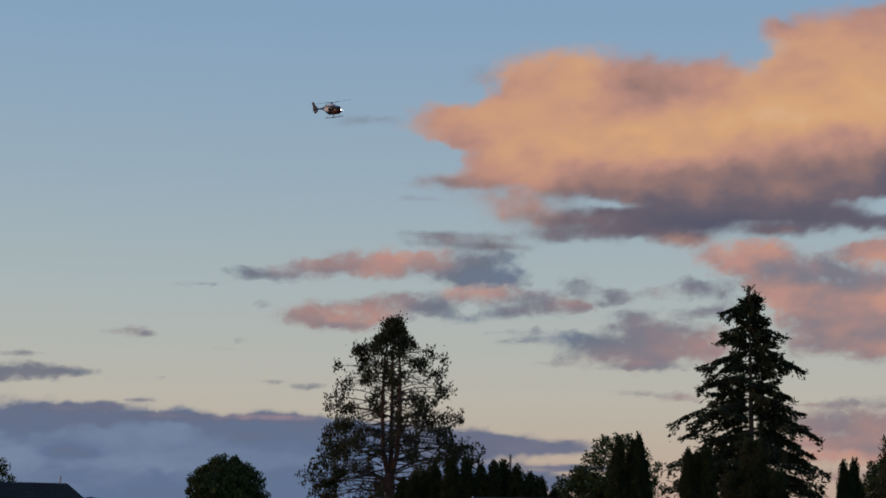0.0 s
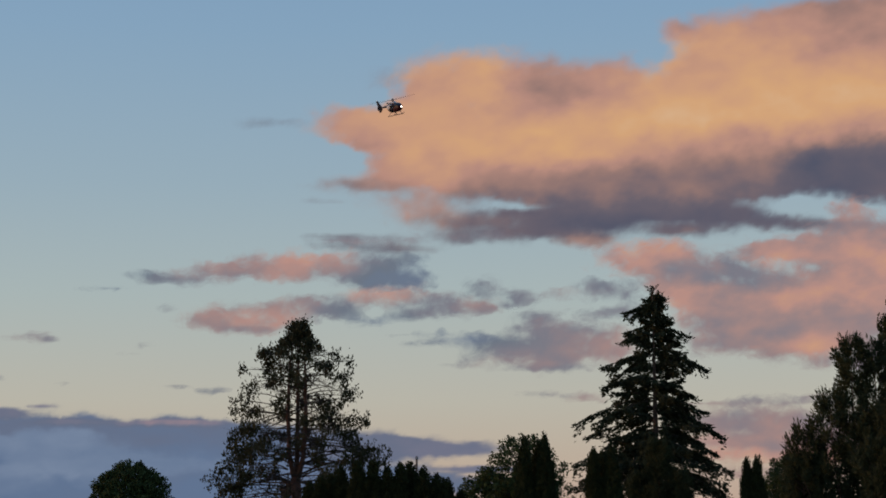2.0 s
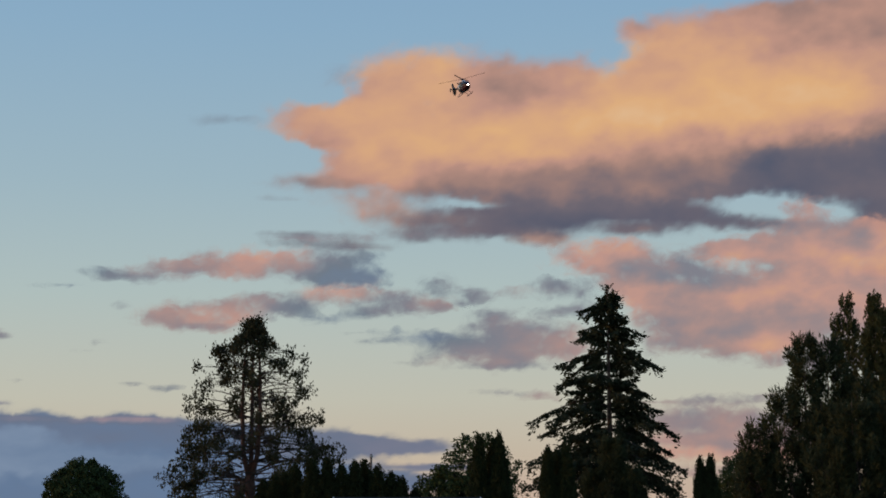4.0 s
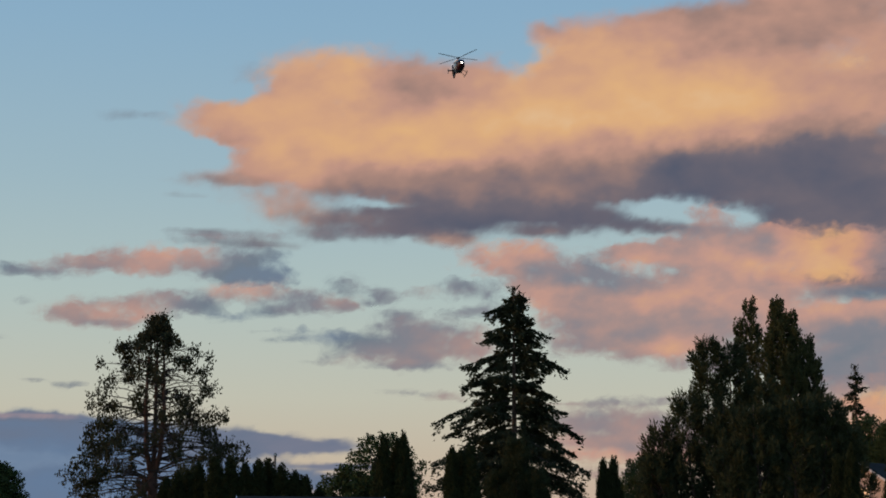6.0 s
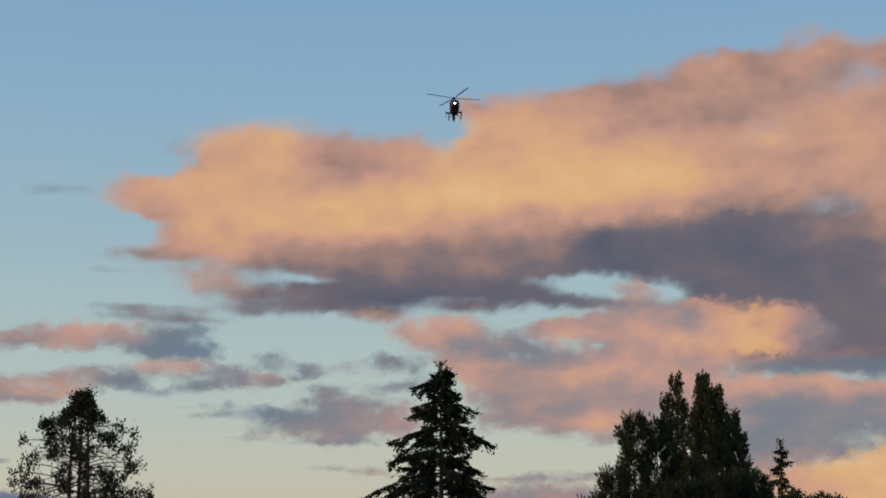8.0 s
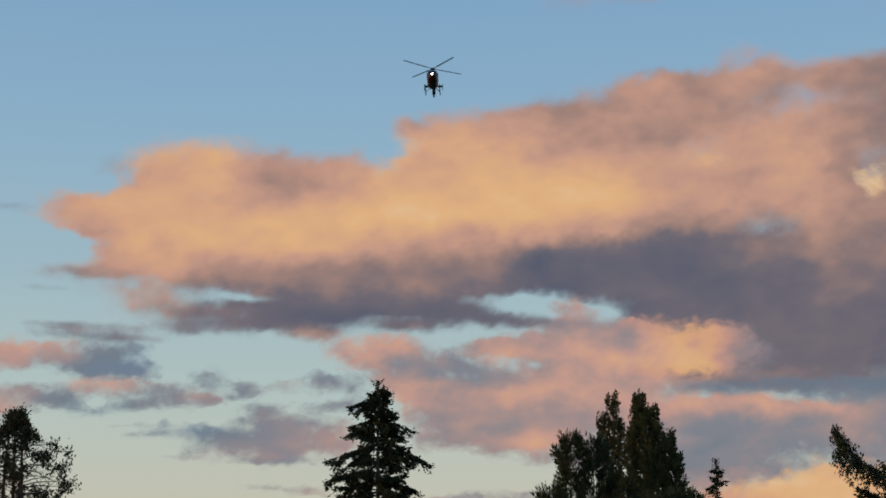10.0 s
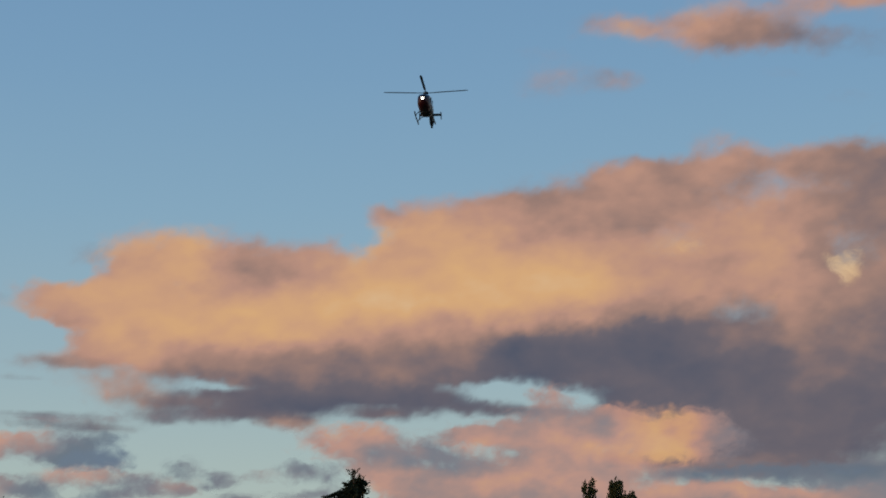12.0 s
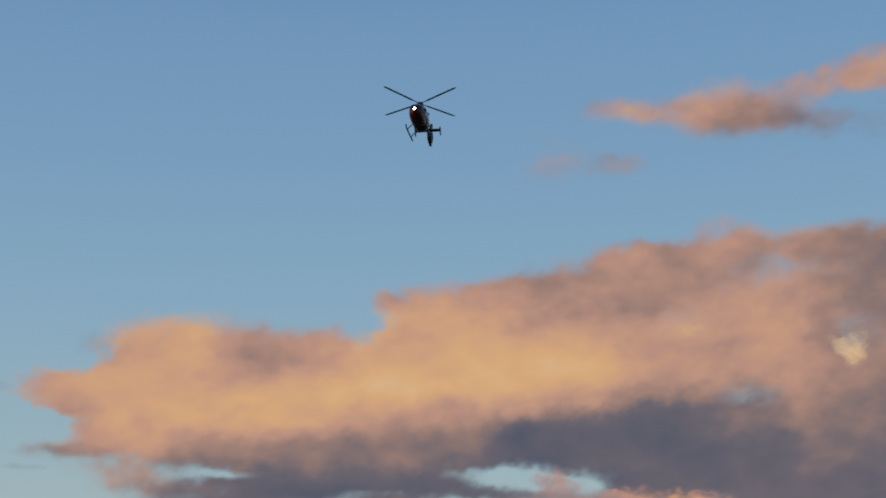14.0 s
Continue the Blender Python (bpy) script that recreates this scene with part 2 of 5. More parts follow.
def cloud(label, distance, seed, puffs, stuff=None, wind=1.0, swell=1.0, blend=0.85, step=0.08):
    """A bank of cloud made of puffs: (azimuth, elevation, half width, half height, density, tone), in degrees as it
    stands in the sky.
    Its near face bulges towards the ground observer where the puffs are thick. A puff of negative density is a gap.
    wind: how far it is torn sideways; swell: how strongly its painted light and shade vary; blend: how sharply one
    puff's tone ends at the next."""
    a = np.array(puffs)
    reach = np.stack([a[:, 2] * 1.9 + 0.4, a[:, 3] * 1.9 + 0.4], 1)
    lo, hi = (a[:, :2] - reach).min(0), (a[:, :2] + reach).max(0)
    lo[1] = max(lo[1], 0.15)
    nx, ny = int((hi[0] - lo[0]) / step) + 2, int((hi[1] - lo[1]) / step) + 2
    u, v = np.meshgrid(lo[0] + step * np.arange(nx), lo[1] + step * np.arange(ny))
    # the outline is pushed about at three sizes
    wu = 0.9 * fractal(u * 0.7, v * 1.2, seed, 4, 0.5)
    wv = 0.5 * fractal(u * 0.7 + 40, v * 1.2 + 7, seed + 50, 4, 0.5)
    ru = 0.5 * fractal(u * 2.6, v * 3.6, seed + 20, 4, 0.55)
    rv = 0.34 * fractal(u * 2.6 + 30, v * 3.6 + 5, seed + 30, 4, 0.55)
    cover, weight, tone = np.zeros_like(u), np.full_like(u, 1e-6), np.zeros_like(u)
    for az, el, ra, re, dense, warm in puffs:
        du = (u + wu * min(1.0, ra / 0.9) + ru * min(1.0, ra / 0.45) - az) / ra
        dv = (v + wv * min(1.0, re / 0.45) + rv * min(1.0, re / 0.3) - el) / re
        q = du * du + dv * dv
        cover += dense * np.exp(-0.72 * q ** 1.08)
        s = max(dense, 0.0) * np.exp(-blend * q)
        weight += s
        tone += s * warm
    tone = tone / weight
    body = 1.38 * (1.0 - np.exp(-0.95 * np.clip(cover, 0.0, 9.0)))
    # torn by the wind: finer shreds, drawn out sideways
    shred = fractal(u * 2.0, v * (2.4 + 1.6 * wind), seed + 90, 4, 0.58)
    cover = body + (0.5 + 0.9 * wind) * shred * body * np.clip(1.22 - body, 0.0, 1.0) + 0.10 * fractal(u * 1.2, v * 2.0, seed + 91, 5, 0.55) * np.clip(body * 3, 0, 1)
    # light and shade put into the tone: broad swells, billows, dark creases, and level streaks
    lit = np.clip(tone + 0.35, 0.38, 1.0)
    tone = tone + swell * 0.34 * fractal(u * 0.75, v * 1.3, seed + 70, 4, 0.5) * lit
    billow = fractal(u * 0.95, v * 1.5, seed + 75, 5, 0.5)
    crease = np.abs(fractal(u * 0.7 + 9, v * 1.2, seed + 77, 5, 0.5))
    tone = tone + swell * (0.26 * billow - 0.34 * crease + 0.045) * lit
    tone = tone + 0.09 * wind * fractal(u * 0.8 + 3, v * 4.2, seed + 79, 4, 0.55)
    d = distance - 70.0 * np.clip(cover, 0, 1.2) ** 0.7
    ur, vr = np.radians(u), np.radians(v)
    pts = np.stack([d * np.sin(ur) * np.cos(vr), d * np.cos(ur) * np.cos(vr), 1.6 + d * np.sin(vr)], -1).reshape(-1, 3)
    idx = np.arange(nx * ny).reshape(ny, nx)
    quads = np.stack([idx[:-1, :-1], idx[:-1, 1:], idx[1:, 1:], idx[1:, :-1]], -1).reshape(-1, 4)
    live = (cover.reshape(-1)[quads] > 0.10).any(1)
    quads = quads[live]
    used, flat = np.unique(quads, return_inverse=True)
    me = mesh_of("cloud", pts[used], flat.reshape(-1, 4), stuff or CLOUD)
    me.attributes.new("cover", "FLOAT", "POINT").data.foreach_set("value", cover.reshape(-1)[used].astype(np.float32))
    me.attributes.new("tone", "FLOAT", "POINT").data.foreach_set("value", tone.reshape(-1)[used].astype(np.float32))
    me.polygons.foreach_set("use_smooth", [True] * len(me.polygons))
    ob = new("cloud", me)
    ob.visible_shadow = False
    return tagged(ob, label, "cloud", "evening clouds", "structure")


# puff tones carry the light: sunlit crown, shaded hollows and underside
CROWN_WEST = [
    (-5.09, 12.13, 0.9, 0.38, 0.8, 0.62),
    (-3.89, 12.11, 1.25, 0.59, 0.9, 0.66),
    (-3.96, 11.69, 0.72, 0.21, 0.5, 0.32),
    (-1.43, 13.59, 1.29, 0.66, 1, 0.86),
    (-0.82, 13.78, 0.64, 0.45, 0.8, 1.02),
    (-2.38, 13.32, 0.81, 0.63, 0.8, 0.7),
    (-2.83, 12.62, 1.25, 0.73, 1, 0.76),
    (0.68, 13.57, 0.98, 0.59, 1, 0.5),
    (2.1, 13.49, 1.25, 0.52, 1, 0.46),
    (3.61, 13.68, 0.82, 0.49, 0.9, 0.58),
    (1.58, 12.76, 1.43, 0.49, 1, 0.6),
    (3.44, 12.96, 1.25, 0.42, 1, 0.64),
    (-1.21, 12.12, 1.97, 0.8, 1, 0.86),
    (0.55, 11.57, 2.15, 0.63, 1, 0.93),
    (-1.71, 11.14, 1.97, 0.56, 1, 0.78),
    (-3.34, 10.93, 1.07, 0.49, 0.8, 0.6),
]
CROWN_MIDDLE = [
    (2.83, 11.94, 2.15, 0.73, 1, 0.98),
    (3.01, 11.39, 1.07, 0.42, 0.9, 1.04),
    (5.48, 12.31, 2.24, 0.9, 1, 1.02),
    (6.64, 14.35, 0.79, 0.63, 1, 0.8),
    (5.69, 14.98, 0.54, 0.28, 0.7, 0.48),
    (6.1, 13.45, 1.07, 0.73, 1, 0.84),
    (8.15, 12.95, 2.06, 0.97, 1, 1.08),
    (7.36, 13.83, 1.07, 0.8, 1, 0.9),
    (9.06, 13.9, 1.25, 0.76, 1, 0.78),
    (10.91, 12.95, 1.7, 0.9, 1, 1.02),
    (11.92, 13.2, 0.79, 0.76, 1, 0.95),
    (9.92, 12.1, 2.33, 0.52, 1, 0.98),
    (8.71, 15, 1.61, 0.52, 0.9, 0.54),
    (10.23, 14.8, 1.61, 0.69, 1, 0.5),
    (11.76, 15.15, 1.79, 0.63, 1, 0.48),
    (10.93, 13.99, 1.25, 0.59, 1, 0.62),
]
CROWN_EAST = [
    (13.03, 15.94, 0.98, 0.38, 0.9, 0.5),
    (14.19, 16.14, 1.34, 0.35, 0.9, 0.46),
    (13.53, 14.89, 1.61, 0.73, 1, 0.48),
    (13.14, 13.55, 1.07, 0.76, 1, 0.6),
    (15.42, 15.68, 1.52, 0.63, 1, 0.5),
    (16.56, 16.48, 0.98, 0.42, 1, 0.55),
    (18.72, 16.29, 1.25, 0.38, 1, 0.58),
    (20.24, 16.19, 1.07, 0.38, 1, 0.4),
    (14.7, 12.99, 1.79, 0.59, 1, 0.64),
    (16.15, 14.27, 1.34, 0.9, 1, 0.68),
    (17.61, 13.69, 1.29, 0.87, 1, 0.76),
    (16.09, 12.76, 1.61, 0.59, 1, 0.62),
    (18.65, 14.86, 1.16, 0.87, 1, 0.55),
    (20.37, 14.9, 1.04, 1.04, 1, 0.28),
    (18.93, 13.62, 0.5, 0.63, 0.8, 0.2),
    (18.16, 12.64, 1.07, 0.63, 1, 0.62),
]
CROWN_FAR = [
    (19.19, 12.04, 1.07, 0.87, 1, 0.5),
    (20.52, 12.18, 1.07, 0.97, 1, 0.42),
    (18.3, 11.27, 0.57, 0.63, 0.8, 0.62),
    (22.18, 14.64, 1.25, 1.39, 1, 0.4),
    (22.04, 12.46, 1.25, 1.39, 1, 0.42),
    (23.94, 13.51, 1.61, 2.08, 1, 0.38),
    (23.09, 15.58, 1.61, 0.69, 0.9, 0.5),
]
BELLY_WEST = [
    (-2.29, 10.58, 1.43, 0.35, 0.9, 0.62),
    (-0.13, 10.62, 1.79, 0.38, 0.9, 0.56),
    (2.31, 10.69, 1.97, 0.42, 0.9, 0.42),
    (4.42, 11.19, 1.43, 0.38, 0.8, 0.5),
    (6.19, 10.67, 1.79, 0.63, 1, 0.38),
    (6.63, 11.54, 1.79, 0.45, 1, 0.56),
    (8.13, 10.94, 0.61, 0.59, 0.9, 0.62),
    (6.15, 10.15, 0.57, 0.31, 0.8, 0.6),
    (3.73, 10.01, 1.97, 0.38, 0.9, 0.3),
    (0.75, 10.02, 1.61, 0.24, 0.7, 0.36),
    (1.98, 9.27, 2.15, 0.42, 1, 0.16),
    (4.43, 9.46, 1.97, 0.45, 1, 0.14),
    (6.54, 9.29, 1.61, 0.38, 0.9, 0.14),
    (-0.96, 9.24, 1.61, 0.24, 0.8, 0.3),
    (-2.61, 9.65, 1.07, 0.38, 0.85, 0.58),
    (-4.76, 10.37, 1.07, 0.21, 0.6, 0.38),
]
BELLY_EAST = [
    (10.08, 10.99, 1.97, 0.66, 1, 0.12),
    (12.54, 11.12, 2.15, 0.69, 1, 0.08),
    (15.17, 11.39, 1.97, 0.52, 1, 0.1),
    (16.97, 11.15, 1.07, 0.38, 0.8, 0.38),
    (10.77, 10.18, 2.69, 0.52, 1, 0.1),
    (13.91, 10.25, 2.33, 0.69, 1, 0.07),
    (16.85, 10.16, 2.33, 0.76, 1, 0.12),
    (19.48, 10.2, 1.61, 0.87, 1, 0.2),
    (15.09, 9.19, 2.51, 0.59, 1, 0.08),
    (17.64, 8.77, 2.51, 0.76, 1, 0.1),
    (19.83, 8.83, 1.79, 0.76, 1, 0.14),
    (17.25, 7.73, 1.97, 0.56, 1, 0.1),
    (19.26, 7.57, 1.61, 0.42, 0.7, 0.14),
    (22.03, 9.61, 1.61, 1.56, 1, 0.15),
    (13.36, 9.06, 1.25, 0.35, 0.7, 0.12),
    (15.91, 8.31, 1.61, 0.42, 0.9, 0.1),
]
STRANDS = [
    (-0.95, 8.79, 1.43, 0.19, 0.7, 0.14),
    (0.95, 8.92, 1.07, 0.14, 0.6, 0.14),
    (2.48, 8.69, 0.68, 0.21, 0.8, 0.58),
    (5.48, 8.94, 0.72, 0.14, 0.5, 0.4),
    (8.29, 9.1, 1.07, 0.24, 0.8, 0.12),
    (9.78, 8.92, 1.07, 0.16, 0.7, 0.12),
    (13.48, 7.48, 1.07, 0.17, 0.4, 0.2),
    (0.79, 9.68, 1.18, 0.16, -0.75, 0),
    (0.24, 9.5, 0.72, 0.1, 0.5, 0.1),
    (8.74, 9.62, 1.34, 0.28, -0.7, 0),
    (5.31, 9.12, 1.07, 0.12, -0.4, 0),
    (-4.35, 8.52, 1.25, 0.17, 0.7, 0.14),
    (-5.04, 8.77, 1.07, 0.09, 0.45, 0.12),
    (-3.16, 8.37, 0.9, 0.1, 0.5, 0.16),
    (-5.59, 9.84, 0.72, 0.09, 0.3, 0.2),
    (11.1, 9.28, 0.9, 0.24, -0.6, 0),
]
SEAMS = [
    (1.44, 10.3, 2.51, 0.38, 0.8, 0.4),
    (4.6, 10.28, 2.15, 0.45, 0.9, 0.32),
    (7.6, 10.18, 1.61, 0.45, 0.9, 0.24),
    (3.03, 9.75, 2.15, 0.28, 0.7, 0.24),
    (-4.19, 13.08, 0.93, 0.42, -0.85, 0),
    (-4.88, 11.22, 1.29, 0.31, -1, 0),
    (4.59, 14.07, 0.61, 0.31, -0.25, 0),
    (9.03, 11.59, 2.86, 0.35, 0.8, 0.62),
    (11.68, 11.83, 2.15, 0.31, 0.8, 0.6),
    (13.97, 12.01, 1.79, 0.31, 0.8, 0.5),
    (14.85, 7.28, 1.61, 0.28, 0.9, 0.3),
    (17.39, 7.12, 1.97, 0.31, 0.9, 0.24),
    (19.89, 6.94, 1.43, 0.21, 0.5, 0.28),
    (18.53, 9.76, 1.25, 0.38, 0.5, 0.42),
    (16.01, 10.79, 1.07, 0.31, 0.5, 0.34),
    (13.03, 9.93, 1.07, 0.28, 0.4, 0.26),
]
cloud("great sunset cumulus, apricot crown over a slate belly", 4350, 11, CROWN_WEST + CROWN_MIDDLE + [(az, el, ra, re, dense, warm - 0.03) for az, el, ra, re, dense, warm in CROWN_EAST + CROWN_FAR]
      + [(az, el, ra, re, dense, warm - 0.08) for az, el, ra, re, dense, warm in BELLY_WEST] + [(az, el, ra, re, dense, warm + (0.03 if az > 14 else -0.04)) for az, el, ra, re, dense, warm in BELLY_EAST]
      + STRANDS + SEAMS, CUMULUS, wind=0.3, swell=0.85, blend=0.82)
PALE = [
    (19.90, 13.21, 0.45, 0.28, 0.5, 1.4),
    (19.71, 12.88, 0.28, 0.28, 0.45, 1.45),
    (20.10, 12.78, 0.28, 0.24, 0.4, 1.35),
    (15.23, 13.86, 0.45, 0.21, 0.42, 1.2),
    (15.61, 13.64, 0.28, 0.14, 0.3, 1.1),
    (17.98, 12.24, 0.42, 0.16, 0.3, 1.1),
]
cloud("pale cream cloud puffs in the cumulus", 4020, 31, [(az, el, ra, re, dense * 0.95, warm - 0.15) for az, el, ra, re, dense, warm in PALE])
BANK_WEST = [
    (3.84, 8.14, 1.05, 0.32, 0.81, 0.66),
    (4.98, 8.28, 0.76, 0.31, 0.81, 0.62),
    (5.68, 7.79, 0.95, 0.34, 0.81, 0.3),
    (6.90, 7.70, 1.05, 0.27, 0.81, 0.16),
    (8.03, 7.27, 1.15, 0.23, 0.81, 0.08),
    (5.59, 6.93, 0.80, 0.38, 0.9, 0.64),
    (6.46, 6.33, 0.76, 0.46, 0.9, 0.4),
    (7.16, 6.75, 1.34, 0.50, 0.9, 0.48),
    (5.24, 7.28, 0.86, 0.27, 0.81, 0.48),
    (9.07, 6.71, 1.53, 0.61, 0.9, 0.55),
    (10.46, 6.73, 1.53, 0.42, 0.9, 0.72),
    (8.37, 5.68, 1.72, 0.57, 0.9, 0.48),
    (9.23, 5.31, 0.69, 0.15, 0.81, 0.75),
    (6.98, 5.38, 1.53, 0.38, 0.72, 0.26),
    (7.67, 5.98, 0.95, 0.42, 0.9, 0.42),
    (4.19, 7.79, 0.76, 0.23, 0.72, 0.55),
]
BANK_EAST = [
    (7.87, 8.22, 0.82, 0.26, 0.85, 0.6),
    (9.09, 8.38, 1.09, 0.27, 0.85, 0.6),
    (10.51, 9.28, 0.55, 0.36, 0.76, 0.52),
    (9.96, 8.08, 1.28, 0.46, 0.95, 0.55),
    (11.54, 8.40, 1.09, 0.46, 0.95, 0.55),
    (12.76, 8.62, 0.73, 0.36, 0.95, 0.62),
    (13.69, 8.05, 1.00, 0.51, 0.95, 0.95),
    (14.55, 8.00, 0.82, 0.58, 0.95, 0.85),
    (12.22, 7.74, 1.28, 0.40, 0.95, 0.72),
    (10.99, 7.38, 1.09, 0.33, 0.95, 0.66),
    (11.85, 6.88, 1.46, 0.40, 0.95, 0.6),
    (13.04, 6.32, 1.82, 0.40, 0.95, 0.55),
    (14.76, 6.29, 1.64, 0.27, 0.95, 0.66),
    (15.62, 6.47, 0.84, 0.18, 0.95, 0.85),
    (17.29, 6.16, 1.64, 0.22, 0.95, 0.75),
    (10.67, 8.83, 1.09, 0.18, 0.76, 0.3),
]
BANK_FADE = [
    (15.50, 8.01, 0.69, 0.52, 0.55, 0.42),
    (16.09, 7.74, 0.80, 0.52, 0.45, 0.25),
    (15.03, 8.45, 0.63, 0.35, 0.5, 0.5),
    (12.38, 7.22, 0.69, 0.17, 0.5, 0.42),
    (10.48, 7.85, 0.69, 0.14, 0.5, 0.3),
]
BANK_LOW = [
    (14.40, 5.78, 1.91, 0.38, 1, 0.32),
    (16.43, 5.69, 1.74, 0.38, 1, 0.28),
    (18.61, 5.73, 1.74, 0.42, 1, 0.4),
    (13.35, 5.01, 1.91, 0.35, 0.9, 0.4),
    (16.41, 5.02, 2.08, 0.35, 0.9, 0.3),
    (19.93, 5.61, 1.39, 0.52, 1, 0.45),
    (19.89, 4.78, 1.39, 0.38, 0.9, 0.3),
    (16.48, 6.93, 3.13, 0.19, 0.8, 0.06),
    (19.16, 6.81, 1.56, 0.28, 0.9, 0.1),
    (20.64, 6.51, 1.39, 0.69, 1, 0.3),
    (10.78, 4.84, 1.56, 0.21, 0.6, 0.35),
    (10.45, 5.87, 1.91, 0.49, 1, 0.52),
    (14.70, 4.54, 1.56, 0.26, 0.85, 0.28),
    (16.22, 4.39, 1.39, 0.23, 0.7, 0.4),
    (13.84, 4.09, 1.56, 0.24, 0.7, 0.42),
    (15.52, 3.73, 1.74, 0.35, 0.8, 0.52),
]
cloud("rose and gold lower cloud bank", 4270, 14, [(az, el, ra, re, dense, warm - 0.03) for az, el, ra, re, dense, warm in BANK_WEST + BANK_EAST + BANK_FADE]
      + [(az, el, ra, re, dense, warm - 0.12) for az, el, ra, re, dense, warm in BANK_LOW], wind=0.7, swell=1.5)
SCRAPS_B = [
    (3.50, 7.10, 0.90, 0.32, 0.49, 0.08),
    (2.80, 7.27, 0.56, 0.23, 0.39, 0.1),
    (3.16, 6.33, 1.02, 0.20, 0.52, 0.06),
    (4.20, 6.50, 0.68, 0.23, 0.35, 0.15),
    (2.44, 8.48, 0.45, 0.18, 0.28, 0.2),
]
cloud("slate cloud scraps beside the rose bank", 3960, 28, SCRAPS_B)
EMBER = [
    (17.70, 3.90, 1.39, 0.45, 1, 1),
    (18.84, 3.46, 2.08, 0.80, 1, 1.05),
    (15.68, 3.51, 1.22, 0.35, 0.8, 0.62),
    (14.36, 4.42, 1.22, 0.14, 0.5, 0.25),
    (20.50, 3.93, 1.56, 0.52, 1, 0.8),
    (17.16, 2.90, 3.47, 0.52, 1, 0.8),
]
cloud("glowing apricot cloud low over the trees", 4195, 15, EMBER)
STREAK = [
    (-5.23, 7.88, 1.35, 0.43, 0.72, 0.6),
    (-6.70, 7.80, 1.30, 0.37, 0.72, 0.62),
    (-8.08, 7.66, 1.30, 0.30, 0.68, 0.55),
    (-9.27, 7.53, 1.09, 0.24, 0.65, 0.42),
    (-10.46, 7.38, 0.87, 0.15, 0.58, 0.12),
    (-11.14, 7.54, 0.48, 0.11, 0.43, 0.1),
    (-12.30, 7.08, 0.61, 0.09, 0.43, 0.05),
    (-3.95, 7.75, 0.52, 0.52, 0.68, 0),
    (-3.13, 7.55, 0.74, 0.33, 0.68, -0.02),
    (-2.91, 8.11, 0.48, 0.17, 0.5, 0.05),
    (-2.66, 7.38, 0.35, 0.26, 0.5, 0.1),
    (-4.18, 7.41, 0.65, 0.22, 0.58, 0.05),
]
cloud("long rose cloud streak with a slate end", 4000, 16, [(az, el, ra, re, dense, warm - 0.13) for az, el, ra, re, dense, warm in STREAK], wind=0.7, swell=1.4)
STREAK_LOW = [
    (-9.15, 6.16, 0.78, 0.24, 0.68, 0.5),
    (-8.04, 6.22, 1.19, 0.35, 0.72, 0.55),
    (-7.87, 5.89, 0.74, 0.11, 0.58, 0.2),
    (-6.68, 6.51, 1.09, 0.33, 0.68, 0.5),
    (-6.16, 6.79, 0.43, 0.13, 0.58, 0.5),
    (-5.33, 6.53, 0.65, 0.30, 0.65, 0.1),
    (-4.25, 6.19, 0.61, 0.13, 0.61, 0),
    (-4.17, 6.96, 0.74, 0.26, 0.68, 0.66),
    (-3.13, 7.10, 0.74, 0.22, 0.68, 0.7),
    (-2.34, 6.73, 0.87, 0.33, 0.65, 0.28),
    (-1.38, 6.65, 1.09, 0.24, 0.65, 0.44),
    (-0.63, 6.53, 0.39, 0.17, 0.58, 0.25),
    (-3.12, 6.38, 0.52, 0.17, 0.5, 0.08),
    (-4.95, 6.45, 0.43, 0.20, 0.5, 0.1),
]
cloud("lower rose and grey cloud streak", 4020, 17, [(az, el, ra, re, dense, warm - 0.11) for az, el, ra, re, dense, warm in STREAK_LOW], wind=0.7, swell=1.4)
SLATE = [
    (-0.68, 7.12, 0.52, 0.33, 0.62, -0.02),
    (0.28, 6.70, 0.56, 0.16, 0.56, 0.02),
    (0.46, 6.94, 0.42, 0.21, 0.62, -0.02),
    (1.33, 6.91, 0.75, 0.16, 0.53, 0.18),
    (2.03, 7.08, 0.56, 0.14, 0.43, 0.28),
    (2.73, 7.34, 0.28, 0.33, 0.4, 0.12),
    (3.42, 6.97, 0.70, 0.23, 0.46, 0.1),
    (2.90, 6.38, 0.89, 0.19, 0.53, 0.08),
    (3.77, 6.45, 0.66, 0.12, 0.43, 0.1),
    (-0.77, 7.32, 0.23, 0.14, 0.43, 0),
    (-3.93, 8.62, 1.64, 0.14, 0.43, 0.2),
    (-5.32, 8.67, 0.94, 0.12, 0.37, 0.1),
    (-0.77, 8.82, 1.17, 0.19, 0.5, 0.15),
]
cloud("small slate cloud puffs", 3950, 18, [(az, el, ra, re, dense * 0.9, warm + 0.08) for az, el, ra, re, dense, warm in SLATE])
